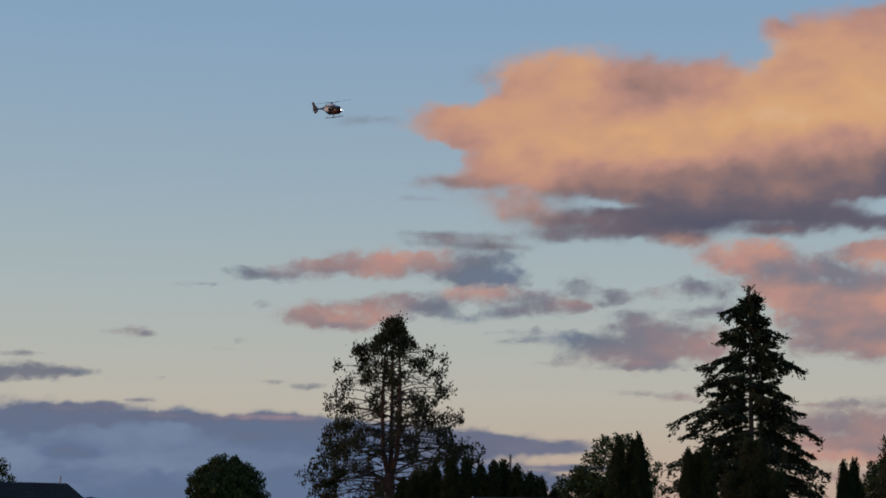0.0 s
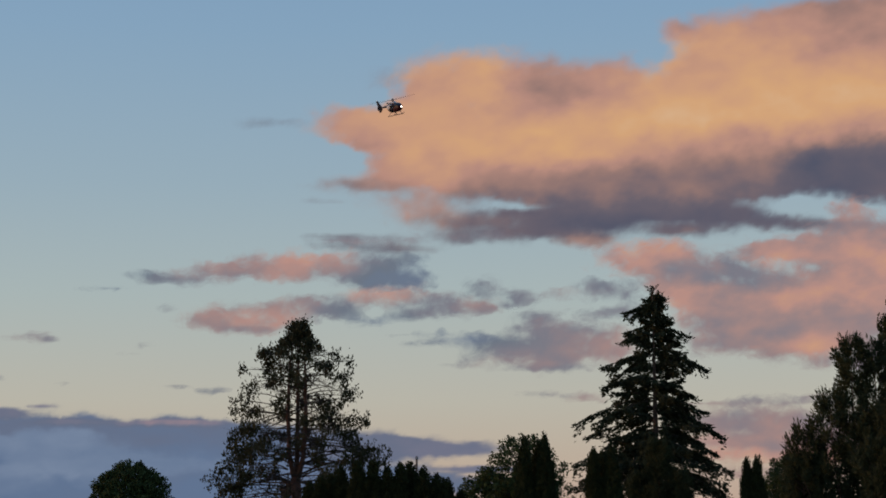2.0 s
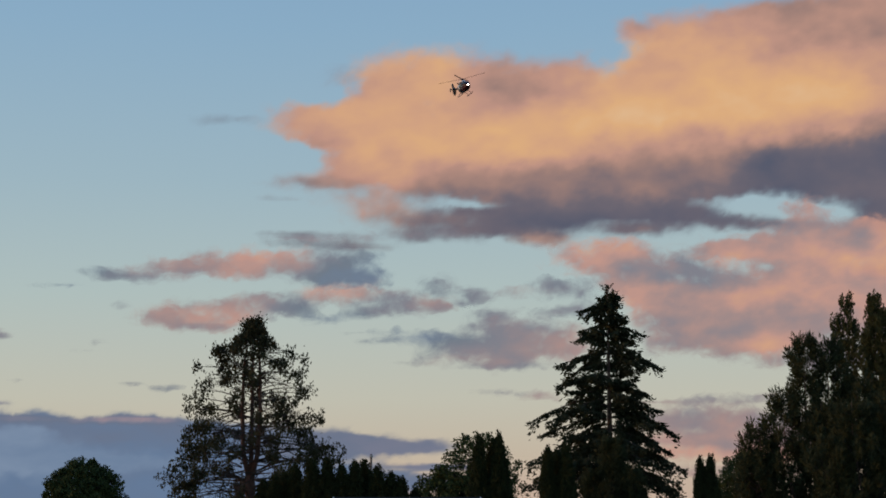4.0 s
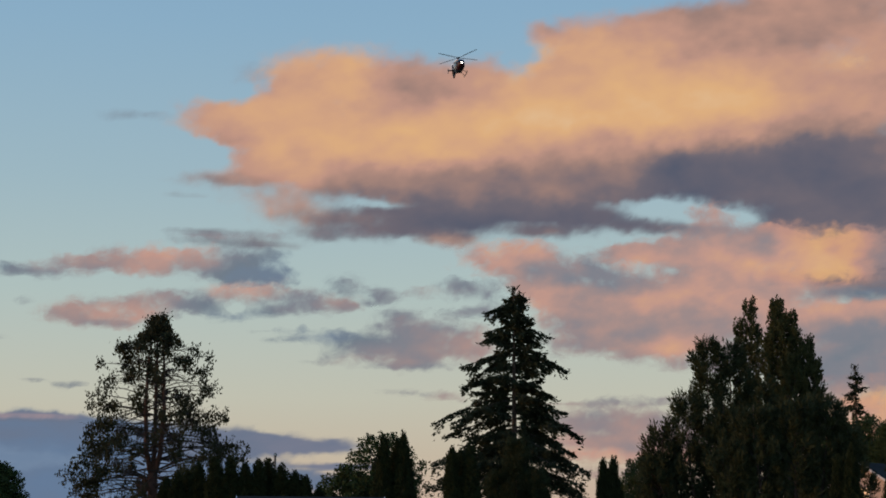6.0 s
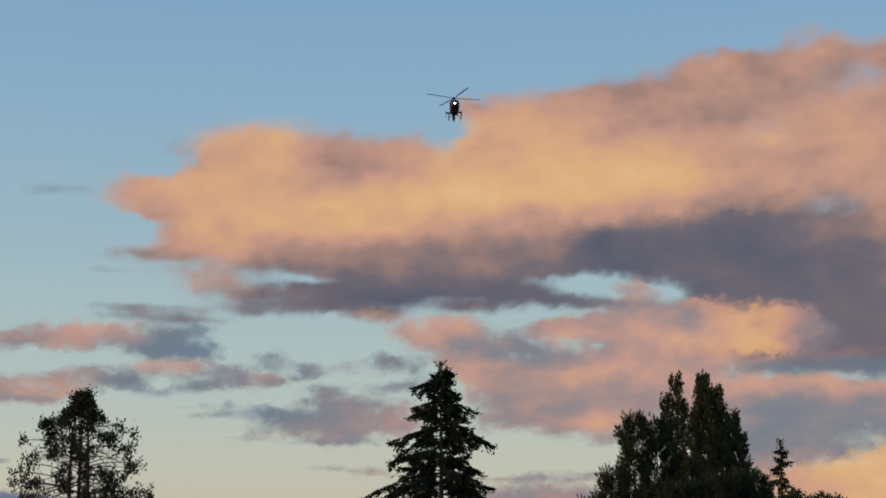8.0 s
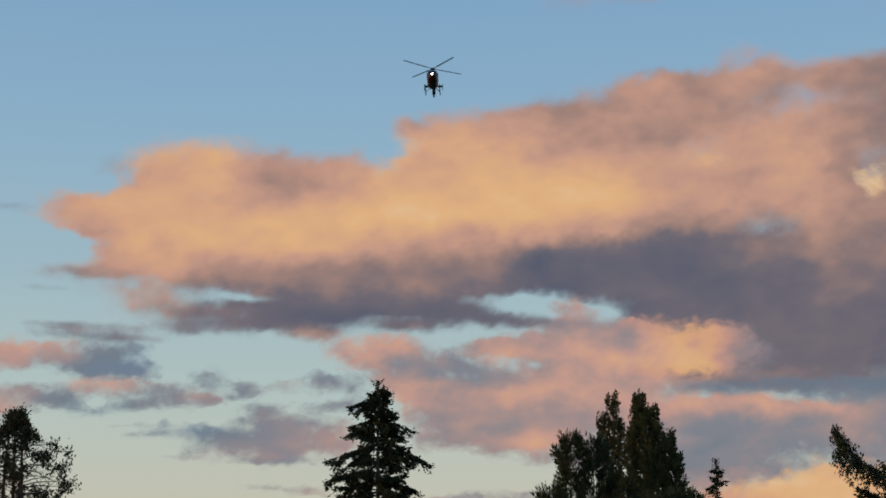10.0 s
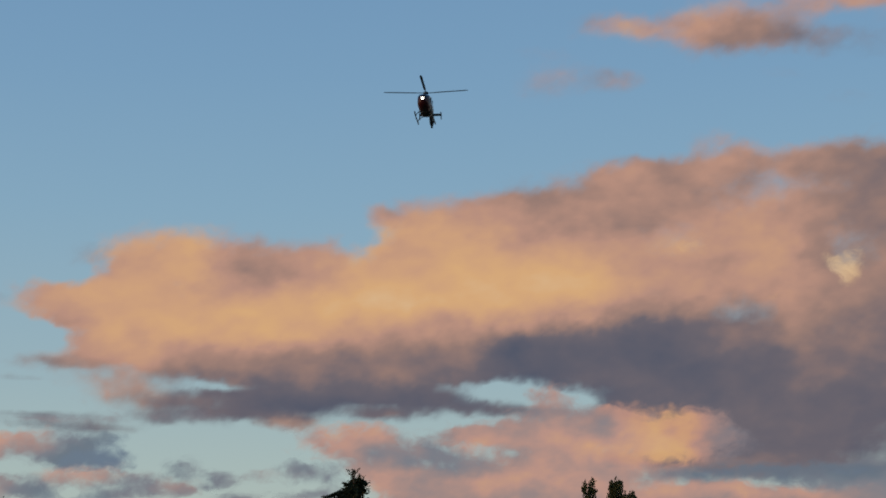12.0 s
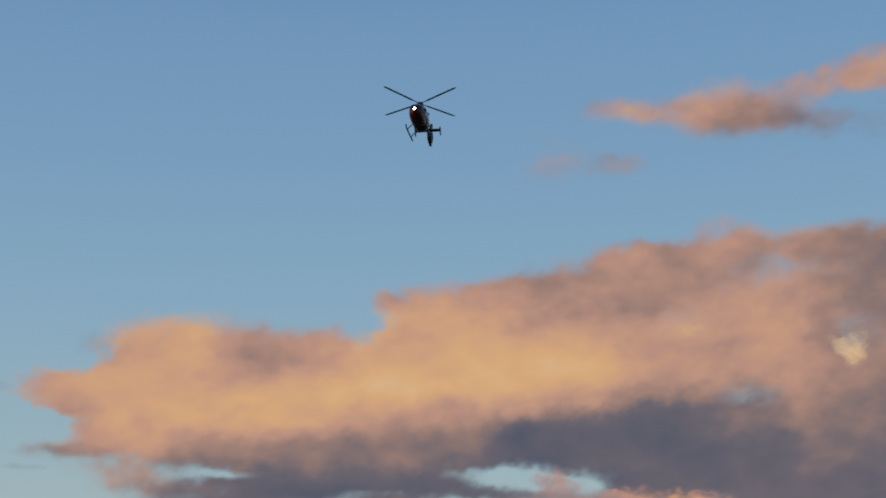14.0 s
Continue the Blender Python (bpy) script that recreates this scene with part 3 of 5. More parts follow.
DRIFT = [
    (-2.33, 5.55, 0.63, 0.11, 0.61, 0.04),
    (-0.76, 5.61, 1.08, 0.18, 0.68, -0.02),
    (-0.21, 5.38, 0.99, 0.25, 0.68, 0.08),
    (0.63, 5.05, 1.08, 0.34, 0.65, 0.4),
    (1.50, 5.49, 0.86, 0.72, 0.58, 0.28),
    (1.15, 6.01, 0.41, 0.27, 0.48, 0.22),
    (2.20, 5.48, 1.24, 0.45, 0.61, 0.42),
    (3.15, 5.34, 1.13, 0.36, 0.61, 0.52),
    (1.36, 4.73, 1.08, 0.09, 0.54, 0.2),
    (0.28, 5.92, 0.25, 0.20, 0.48, 0.18),
    (0.73, 6.35, 0.41, 0.14, 0.44, 0.12),
    (-1.25, 5.00, 0.36, 0.20, 0.31, 0.2),
    (-1.63, 4.83, 0.54, 0.09, 0.34, 0.3),
    (-1.97, 5.86, 0.16, 0.11, 0.58, 0),
    (-2.66, 5.82, 0.32, 0.07, 0.54, 0.04),
]
cloud("grey cloud drift with a rose end", 3980, 19, [(az, el, ra, re, dense, warm - 0.1) for az, el, ra, re, dense, warm in DRIFT])
SCRAPS = [
    (-10.43, 6.50, 0.32, 0.12, 0.48, 0.1),
    (-10.99, 5.38, 0.34, 0.10, 0.42, 0.1),
    (-11.40, 5.13, 0.34, 0.07, 0.27, 0.1),
    (-9.05, 4.01, 0.53, 0.10, 0.57, 0.06),
    (-10.07, 4.13, 0.34, 0.06, 0.51, 0.08),
    (1.15, 3.93, 0.83, 0.10, 0.57, 0.15),
    (2.62, 3.81, 0.53, 0.15, 0.45, 0.4),
    (-3.29, 5.73, 0.39, 0.07, 0.42, 0.05),
    (-8.59, 4.07, 0.19, 0.07, 0.36, 0.08),
]
cloud("small dark cloud scrap", 3900, 20, SCRAPS)
WEDGE = [
    (-17.51, 4.33, 1.56, 0.16, 0.75, 0.03),
    (-16.34, 4.30, 0.87, 0.10, 0.68, 0.05),
    (-17.70, 4.81, 0.87, 0.07, 0.64, 0.05),
    (-19.16, 4.34, 1.74, 0.28, 0.68, 0.03),
    (-17.83, 4.05, 0.69, 0.10, 0.52, 0.05),
    (-14.29, 5.55, 0.66, 0.14, 0.75, 0.3),
    (-13.83, 5.53, 0.21, 0.10, 0.68, 0.1),
    (-13.39, 4.19, 0.23, 0.05, 0.45, 0.1),
]
cloud("slate cloud wedge", 3920, 21, WEDGE)
STRATUS = [
    (-19.39, 2.50, 2.43, 0.56, 1, -0.15),
    (-17.10, 2.59, 2.43, 0.49, 1, -0.12),
    (-13.93, 2.54, 2.43, 0.38, 1, -0.1),
    (-11.04, 2.65, 2.08, 0.31, 1, -0.1),
    (-8.64, 2.59, 2.08, 0.38, 1, -0.12),
    (-17.07, 1.88, 2.78, 0.52, 1, -0.3),
    (-13.89, 1.69, 3.47, 0.52, 1, -0.42),
    (-10.51, 2.01, 2.78, 0.52, 1, -0.25),
    (-7.93, 1.80, 2.43, 0.52, 1, -0.28),
    (-14.70, 0.92, 4.51, 0.63, 1, -0.32),
    (-9.97, 1.00, 3.82, 0.63, 1, -0.32),
    (-18.99, 1.01, 2.78, 0.69, 1, -0.45),
    (-16.30, 3.22, 1.04, 0.10, 0.7, 0.12),
    (-15.13, 3.31, 0.52, 0.09, 0.6, 0.12),
    (-10.19, 3.03, 1.04, 0.09, 0.9, 0.6),
    (-13.10, 3.02, 1.04, 0.09, 0.7, 0.2),
]
STRATUS_EAST = [
    (-5.52, 2.35, 1.91, 0.38, 1, 0.06),
    (-3.62, 2.32, 1.56, 0.23, 1, 0.06),
    (-1.72, 2.28, 1.22, 0.16, 0.95, 0.08),
    (-0.86, 1.67, 1.39, 0.07, 0.7, 0.1),
    (-2.75, 1.17, 2.78, 0.24, 0.7, -0.1),
    (-6.37, 1.39, 2.60, 0.45, 0.9, -0.25),
    (-20.96, 1.80, 2.08, 1.39, 1, -0.1),
    (-14.05, 3.51, 0.35, 0.05, 0.6, 0.2),
]
cloud("blue grey stratus bank over the horizon", 4650, 22, [(az, el, ra, re, dense * 1.7, warm) for az, el, ra, re, dense, warm in STRATUS + STRATUS_EAST], STRATUS_AIR, blend=1.3)
BILLOW = [
    (-15.09, 2.35, 1.34, 0.27, 0.6, -0.5),
    (-13.25, 2.44, 1.15, 0.31, 0.6, -0.5),
    (-11.70, 1.90, 2.10, 0.31, 0.56, -0.45),
    (-17.89, 1.87, 0.95, 0.42, 0.64, -0.6),
    (-15.99, 1.91, 0.76, 0.15, 0.56, 0.1),
    (-14.23, 1.69, 3.06, 0.31, 0.48, -0.55),
    (-10.16, 1.81, 1.34, 0.15, 0.4, -0.4),
]
cloud("pale blue billow in front of the stratus", 4420, 23, [(az, el, ra, re, dense * 1.5, warm) for az, el, ra, re, dense, warm in BILLOW], STRATUS_AIR)
HORIZON = [
    (7.85, 3.11, 2.19, 0.42, 0.68, 0.26),
    (8.63, 3.72, 1.25, 0.15, 0.68, 0.22),
    (6.99, 2.49, 2.50, 0.15, 0.64, 0.5),
    (7.83, 2.06, 3.13, 0.19, 0.68, 0.66),
    (6.32, 3.62, 0.88, 0.06, 0.48, 0.3),
    (9.37, 2.64, 1.88, 0.54, 0.72, 0.3),
    (7.65, 1.46, 3.33, 0.17, 0.48, 0.3),
    (6.83, 2.92, 1.46, 0.17, 0.64, 0.3),
    (10.52, 2.05, 2.50, 0.33, 0.72, 0.55),
    (8.85, 2.39, 1.88, 0.13, 0.56, 0.2),
]
cloud("mauve and rose cloud streaks low over the horizon", 4730, 24, HORIZON)
ROSE = [
    (16.34, 20.71, 1.19, 0.61, 0.63, 0.74),
    (16.39, 20.11, 1.52, 0.43, 0.56, 0.45),
    (14.24, 20.53, 1.19, 0.33, 0.56, 0.62),
    (12.77, 20.64, 0.98, 0.28, 0.43, 0.55),
    (17.30, 20.22, 0.98, 0.48, 0.53, 0.35),
    (18.40, 20.48, 0.65, 0.52, 0.49, 0.55),
    (19.33, 21.00, 0.87, 0.35, 0.49, 0.6),
    (20.41, 21.07, 0.98, 0.30, 0.4, 0.5),
    (21.32, 21.32, 1.30, 0.43, 0.49, 0.55),
    (22.90, 21.32, 1.74, 0.65, 0.59, 0.55),
    (20.64, 19.69, 1.95, 0.43, 0.24, 0.3),
    (18.89, 19.93, 1.09, 0.35, 0.33, 0.35),
]
cloud("rose cloud in the open blue", 3800, 25, [(az, el, ra, re, dense * 1.1, warm - 0.03) for az, el, ra, re, dense, warm in ROSE], CUMULUS, wind=0.4)
WISP = [
    (12.34, 19.04, 1.35, 0.45, 0.32, 0.38),
    (13.34, 19.03, 0.54, 0.29, 0.27, 0.38),
    (10.97, 18.95, 0.99, 0.41, 0.28, 0.38),
    (10.54, 19.80, 0.90, 0.23, 0.23, 0.3),
    (18.46, 18.94, 0.90, 0.23, 0.19, 0.32),
    (20.15, 18.04, 0.90, 0.23, 0.23, 0.3),
    (16.02, 17.04, 0.68, 0.27, 0.38, 0.5),
]
cloud("faint mauve cloud wisp", 3850, 26, [(az, el, ra, re, dense * 0.85, warm + 0.12) for az, el, ra, re, dense, warm in WISP], CUMULUS, wind=0.2)
SMUDGE = [
    (-7.89, 12.19, 0.45, 0.16, 0.36, 0.2),
    (-6.85, 12.23, 0.59, 0.16, 0.36, 0.2),
    (-3.71, 13.64, 0.68, 0.32, 0.3, 0.3),
]
cloud("faint grey cloud smudge", 3840, 29, SMUDGE, CUMULUS, wind=0.2)

# ---- ground and distance ----
def ground():
    n, size = 60, 4700.0
    xs = np.sign(np.linspace(-1, 1, n)) * np.abs(np.linspace(-1, 1, n)) ** 2.2 * size
    verts, faces = [], []
    for j, y in enumerate(xs):
        for i, x in enumerate(xs):
            r = math.hypot(x, y)
            verts.append((x, y, min(0.25, r / 400) * noise.noise((x * 0.02, y * 0.02, 3.0))))
    for j in range(n - 1):
        for i in range(n - 1):
            a = j * n + i
            faces.append((a, a + 1, a + n + 1, a + n))
    ob = new("ground", mesh_of("ground", verts, faces, GRASS))
    return tagged(ob, "dark evening grass stretching to the horizon", "ground", kind="structure")


def mountain():
    """A blue ridge far off, almost hidden by the trees."""
    verts, faces = [], []
    n = 160
    for i in range(n):
        az = -40 + 80 * i / (n - 1)
        peak = 12 + 9 * noise.fractal((az * 0.13, 2.0, 5.0), 1.0, 2.0, 5) + 30 * math.exp(-((az + 15.4) / 0.9) ** 2)
        peak = max(peak, 4)
        for d, z in ((3800, -2), (3850, peak * 0.6), (3900, peak), (3960, -2)):
            p = spot(az, d)
            verts.append((p.x, p.y, z))
    for i in range(n - 1):
        for k in range(3):
            a = i * 4 + k
            faces.append((a, a + 1, a + 5, a + 4))
    ob = new("mountain_ridge", mesh_of("mountain_ridge", verts, faces, HILL))
    return tagged(ob, "low blue mountain ridge on the horizon", "mountain", kind="structure")


ground()
mountain()


# ---- trees ----
class Foliage:
    """Collects leaf blades and twigs of one tree."""

    def __init__(self, seed):
        self.rng = np.random.RandomState(seed)
        self.centres, self.dirs, self.sizes = [], [], []
        self.limbs = bmesh.new()

    def leaf(self, p, d, length, width):
        self.centres.append(p)
        self.dirs.append(d)
        self.sizes.append((length, width))

    def tuft(self, p, spread, count, length, width, lean=(0, 0, 0)):
        """A handful of blades round a point."""
        r = self.rng
        off = r.normal(0, 1, (count, 3)) * spread
        d = r.normal(0, 1, (count, 3)) + np.array(lean)
        for o, w in zip(off, d):
            k = r.uniform(0.7, 1.35)
            self.leaf(np.asarray(p) + o, w, length * k, width * k)

    def mesh(self, name, material):
        c, d, s = np.array(self.centres), np.array(self.dirs), np.array(self.sizes)
        d = d / (np.linalg.norm(d, axis=1, keepdims=True) + 1e-9)
        side = np.cross(d, self.rng.normal(0, 1, d.shape))
        side = side / (np.linalg.norm(side, axis=1, keepdims=True) + 1e-9)
        bend = np.cross(d, side) * s[:, :1] * 0.12
        a, b = d * s[:, :1] / 2, side * s[:, 1:] / 2
        v = np.stack([c - a, c + b * 1.0 + bend, c + a, c - b * 1.0 + bend], 1).reshape(-1, 3)
        f = np.arange(len(v)).reshape(-1, 4)
        return mesh_of(name, v, f, material)


def curve_points(start, azimuth, length, rise, sag, lift, n=7):
    """A limb from the trunk: leaves at a slope, sags, and lifts again at its tip."""
    pts = []
    ca, sa = math.cos(azimuth), math.sin(azimuth)
    for i in range(n):
        s = i / (n - 1)
        out = length * s
        z = rise * length * s - sag * length * s * s + lift * length * s ** 3
        pts.append(np.array((start[0] + ca * out, start[1] + sa * out, start[2] + z)))
    return pts


def along(pts, s):
    k = s * (len(pts) - 1)
    i = min(int(k), len(pts) - 2)
    return pts[i] + (pts[i + 1] - pts[i]) * (k - i)


def finish_tree(name, at, trunk_bm, fol, bark, leaves, label, category="tree", turn=0.0):
    tree = empty(name, at, turn)
    part("trunk", trunk_bm, bark, tree, smooth=True)
    if len(fol.limbs.verts):
        part("branchwork", fol.limbs, TWIG, tree)
    else:
        fol.limbs.free()
    part_mesh("crown", fol.mesh("crown", leaves), tree)
    return tagged(tree, label, category)


def trunk_path(height, rng, bow=0.01, n=9):
    ph = rng.uniform(0, 6)
    return [(bow * height * math.sin(ph + 2.2 * k / n), bow * height * math.cos(ph * 1.7 + 1.9 * k / n), height * k / (n - 1)) for k in range(n)]


def spruce(name, at, label, height, seed, half_width, spacing=0.72, start=1.0, density=0.72, blade=0.36, sag=0.62, gaps=0.16, narrow=0.72, boughs=6, outer=0.3, main=(), leaves=SPRUCE, bark=BARK):
    """Heavy sagging boughs in tiers, hung with curtains of needles, and a thin leader.
    main: the longest boughs, as reach to the east and drop of the tip below the top."""
    f = Foliage(seed)
    r = f.rng
    tr = bmesh.new()
    path = trunk_path(height, r, 0.004)
    tube(tr, path, [0.017 * height * (1 - 0.97 * k / 8) + 0.015 for k in range(9)], 9)

    def bough(root, az, length, rise, droop, lift, thick):
        pts = curve_points(root, az, length, rise, droop, lift)
        tube(f.limbs, pts, [0.012 + 0.014 * length * (1 - i / 6) for i in range(7)], 4, False)
        out = np.array((math.cos(az), math.sin(az), 0.0))
        side = np.array((-out[1], out[0], 0.0))
        lump = r.uniform(0, 6.28)
        for q in range(int(density * thick * (26 + 62 * length + 30 * length ** 1.5))):
            p = 1.0 - (1.0 - 0.14) * r.rand() ** 0.85
            knot = max(0.12, 0.55 + 0.6 * math.sin(lump + 11 * p))
            wide = (0.08 + 0.22 * length * math.sin(min(1.0, (1.06 - p) * 1.5) * 1.57)) * knot
            across = r.normal(0, 0.5) * wide
            hang = abs(r.normal(0, 0.9)) * (0.20 + 0.085 * length) * (1.15 - 0.5 * p) * (0.35 + 0.8 * knot)
            c = along(pts, min(p, 0.999)) + side * across + np.array((0, 0, 0.10 - hang - 0.22 * abs(across)))
            d = out * 0.8 + side * math.copysign(0.7, across) + np.array((0, 0, -0.55)) + r.normal(0, 0.4, 3)
            g = blade * r.uniform(0.6, 1.35)
            f.leaf(c, d, g, g * 0.42)
        for j in range(9):
            f.leaf(pts[-1] + r.normal(0, 0.14, 3), out + np.array((0, 0, 0.1)) + r.normal(0, 0.5, 3), blade * 0.9, blade * 0.36)

    z = start
    while z < height - 0.9:
        s = z / height
        reach = half_width * (1 - s) ** narrow + 0.1
        count = boughs if s < 0.9 else boughs - 1
        first = r.uniform(0, 6.28)
        for k in range(count):
            if r.rand() < gaps:
                continue
            az = first + 6.283 * k / count + r.uniform(-0.35, 0.35)
            length = reach * (r.uniform(1.0, 1.22) if r.rand() < outer else r.uniform(0.5, 0.88))
            droop = sag * (1.15 - 0.7 * s) * r.uniform(0.6, 1.35)
            bough((0, 0, z + r.uniform(-0.35, 0.35) * spacing), az, length, 0.10 + 0.35 * s, droop, 0.20 * r.uniform(0.3, 1.6), 1.0)
        z += spacing * r.uniform(0.7, 1.3) * (1.0 if s < 0.6 else 0.72 if s < 0.8 else 0.5)
    for reach, drop in main:
        for swing, share in ((0.0, 1.0), (0.32, 0.86), (-0.36, 0.8)):
            az = (0.0 if reach > 0 else math.pi) + swing + r.uniform(-0.1, 0.1)
            length = abs(reach) * share * r.uniform(0.88, 1.04)
            bough((0, 0, height - drop + 0.30 * length + r.uniform(-0.45, 0.45)), az, length, r.uniform(-0.1, 0.22), 0.56, 0.18, r.uniform(0.9, 1.6))
    # the leader and its short upright sprays
    for k in range(90):
        zz = height - 1.8 * (k / 90) ** 1.2
        a = r.uniform(0, 6.28)
        w = 0.7 * (k / 90) ** 0.8 * r.rand()
        f.leaf(np.array((w * math.cos(a), w * math.sin(a), zz + 0.3 * w)), np.array((math.cos(a), math.sin(a), 0.7)) + r.normal(0, 0.3, 3), 0.3, 0.11)
    for k in range(7):
        a = k * 2.4
        end = (0.42 * math.cos(a), 0.42 * math.sin(a), height - 0.30 + 0.07 * k)
        tube(f.limbs, [(0, 0, height - 0.9 + 0.06 * k), (end[0] * 0.6, end[1] * 0.6, end[2] - 0.2), end], [0.03, 0.022, 0.012], 4, False)
        f.tuft(end, 0.05, 6, 0.22, 0.09, (0, 0, 0.8))
    return finish_tree(name, at, tr, f, bark, leaves, label)


def thin_conifer(at, label, height, seed):
    """An old conifer with several leaders, bare inner limbs and ragged foliage at the tips."""
    f = Foliage(seed)
    r = f.rng
    tr = bmesh.new()
    leaders = ((-0.72, 0.0, 0.90), (0.05, 0.35, 0.995), (0.78, -0.2, 0.92))
    fork = 0.28 * height
    tube(tr, [(0, 0, 0), (0.03, 0, 2.5), (0, 0.02, fork + 0.2)], [0.52, 0.44, 0.4], 10)
    for x, y, top in leaders:
        h = top * height
        tube(tr, [(0.02 * x, 0, fork - 0.6), (x * 0.8, y * 0.8, fork + 2.0), (x * 1.05, y, fork + 5.5), (x * 0.9, y, 0.78 * height), (x * 0.5, y * 0.7, h)],
             [0.24, 0.21, 0.17, 0.11, 0.03], 7)
    def half(z):
        return float(np.interp(height - z, (0.0, 0.5, 1.5, 3.0, 5.0, 8.5, 12.0, 14.0, 19.4), (0.3, 0.95, 1.5, 2.9, 4.1, 5.1, 6.2, 6.9, 6.0)))

    def limb(root, az, length, rise, sag, lift, leafy, low):
        """One bare limb with side twigs; the foliage hangs in clumps from its outer part."""
        pts = curve_points(root, az, length, rise, sag, lift, 8)
        tube(f.limbs, pts, [0.014 + 0.0105 * length * (1 - i / 7) for i in range(8)], 4, False)
        for q in range(int(3 + length * 2.6)):
            p = r.uniform(0.2, 1.0)
            base = along(pts, min(p, 0.999))
            ta = az + r.choice((-1, 1)) * r.uniform(0.25, 1.0)
            tl = r.uniform(0.35, 1.0) * (0.4 + 0.17 * length)
            way = np.array((math.cos(ta), math.sin(ta), r.uniform(-0.2, 0.7)))
            end = base + way * tl + np.array((0, 0, -0.16 * tl))
            tube(f.limbs, [base, base + way * tl * 0.55 + np.array((0, 0, -0.03)), end], [0.014, 0.011, 0.007], 3, False)
            if leafy and p > (0.74 if low else 0.8) and r.rand() < 0.7 or r.rand() < 0.03:
                f.tuft(end + np.array((0, 0, -0.14)), (0.11, 0.11, 0.20), 10, 0.30, 0.13, (0, 0, -2.2))
        if leafy:
            for p in ((0.80, 0.91, 1.0) if low else (0.88, 1.0)):
                if r.rand() < 0.66:
                    wide = 0.23 * r.uniform(0.6, 1.4)
                    f.tuft(along(pts, min(p, 0.999)) + np.array((0, 0, -0.12)), (wide, wide, wide * 1.3), int(34 + 26 * r.rand()), 0.29, 0.14, (0, 0, -1.7))

    z = 2.6
    while z < height * 0.985:
        s = z / height
        count = 7 if s < 0.85 else 6
        first = r.uniform(0, 6.28)
        for k in range(count):
            az = first + 6.283 * k / count + r.uniform(-0.4, 0.4)
            x, y, top = leaders[r.randint(3)]
            if s < 0.3:
                x = y = 0
            if s > 0.9:
                x, y, top = leaders[1]
            if z > top * height:
                continue
            west = math.cos(az) < 0
            length = max(0.3, half(z) * r.uniform(0.6, 0.98) - 0.6 * abs(x))
            leafy = s > 0.86 or r.rand() < (0.74 if s < 0.4 else 0.55 if west else 0.36)
            limb((x, y, z + r.uniform(-0.4, 0.3)), az, length, r.uniform(-0.15, 0.75 if s < 0.86 else 0.15), 0.5 * r.uniform(0.3, 1.6), 0.2 * r.uniform(0.0, 1.6), leafy, s < 0.42)
            if s > 0.88:
                for q in range(3):
                    f.tuft(np.array((x, y, z)) + np.array((math.cos(az), math.sin(az), 0)) * length * r.uniform(0.15, 0.9), (0.2, 0.2, 0.24), 18, 0.3, 0.14, (0, 0, -1.2))
        z += r.uniform(0.34, 0.58)
    # the longest boughs, which set its stepped outline: reach to the east, drop of the tip below the top
    for reach, drop in ((-3.1, 2.7), (-4.7, 5.1), (-5.7, 8.2), (-5.5, 9.8), (-5.9, 11.6), (-7.3, 13.6), (-6.6, 14.6), (3.5, 2.9), (4.6, 4.5), (5.0, 6.3), (5.8, 9.0), (6.6, 10.6), (7.3, 11.9), (7.6, 13.2)):
        for swing, share in ((0.0, 1.0), (0.3, 0.9), (-0.34, 0.86)):
            az = (0.0 if reach > 0 else math.pi) + swing + r.uniform(-0.08, 0.08)
            limb((0.5 * math.copysign(1, reach), 0, height - drop - 0.3 + r.uniform(-0.5, 0.4)), az, (abs(reach) - 0.5) * share, r.uniform(0.2, 0.6), 0.60, 0.22, True, drop > 7)
    return finish_tree("thin_conifer", at, tr, f, BARK_RED, REDWOOD, label)


def nodding_conifer(at, label, seed):
    """A thin stem that leans far over, hung with short drooping sprays; its tip stands over its origin."""
    f = Foliage(seed)
    r = f.rng
    stem = [np.array(p) for p in ((3.6, 0, 0), (3.7, 0.1, 4.5), (3.2, 0.1, 7.4), (2.3, 0, 8.6), (1.4, 0, 9.2), (0.75, 0, 9.7), (0.55, 0, 10.3), (0.2, 0, 10.7), (0.0, 0, 11.0))]
    tr = bmesh.new()
    tube(tr, [tuple(p) for p in stem], [0.2, 0.15, 0.11, 0.08, 0.06, 0.045, 0.035, 0.025, 0.012], 8)
    for k in range(95):
        p = 0.22 + 0.78 * (k + r.rand()) / 95
        root = along(stem, min(p, 0.999))
        reach = 0.10 + 1.35 * (1 - p) ** 0.75 * r.uniform(0.5, 1.1)
        az = r.uniform(0, 6.28)
        pts = curve_points(root, az, reach, r.uniform(-0.1, 0.5), 0.8, 0.1, 5)
        tube(f.limbs, pts, [0.022, 0.018, 0.014, 0.011, 0.008], 4, False)
        for q in np.linspace(0.35, 1.0, 2 + int(3 * reach)):
            if r.rand() < 0.78:
                f.tuft(along(pts, min(q, 0.999)) + np.array((0, 0, -0.12)), (0.09, 0.09, 0.16), 15 if p < 0.75 else 6, 0.20, 0.085, (0, 0, -1.8))
    return finish_tree("nodding_conifer", at, tr, f, BARK, SPRUCE, label)


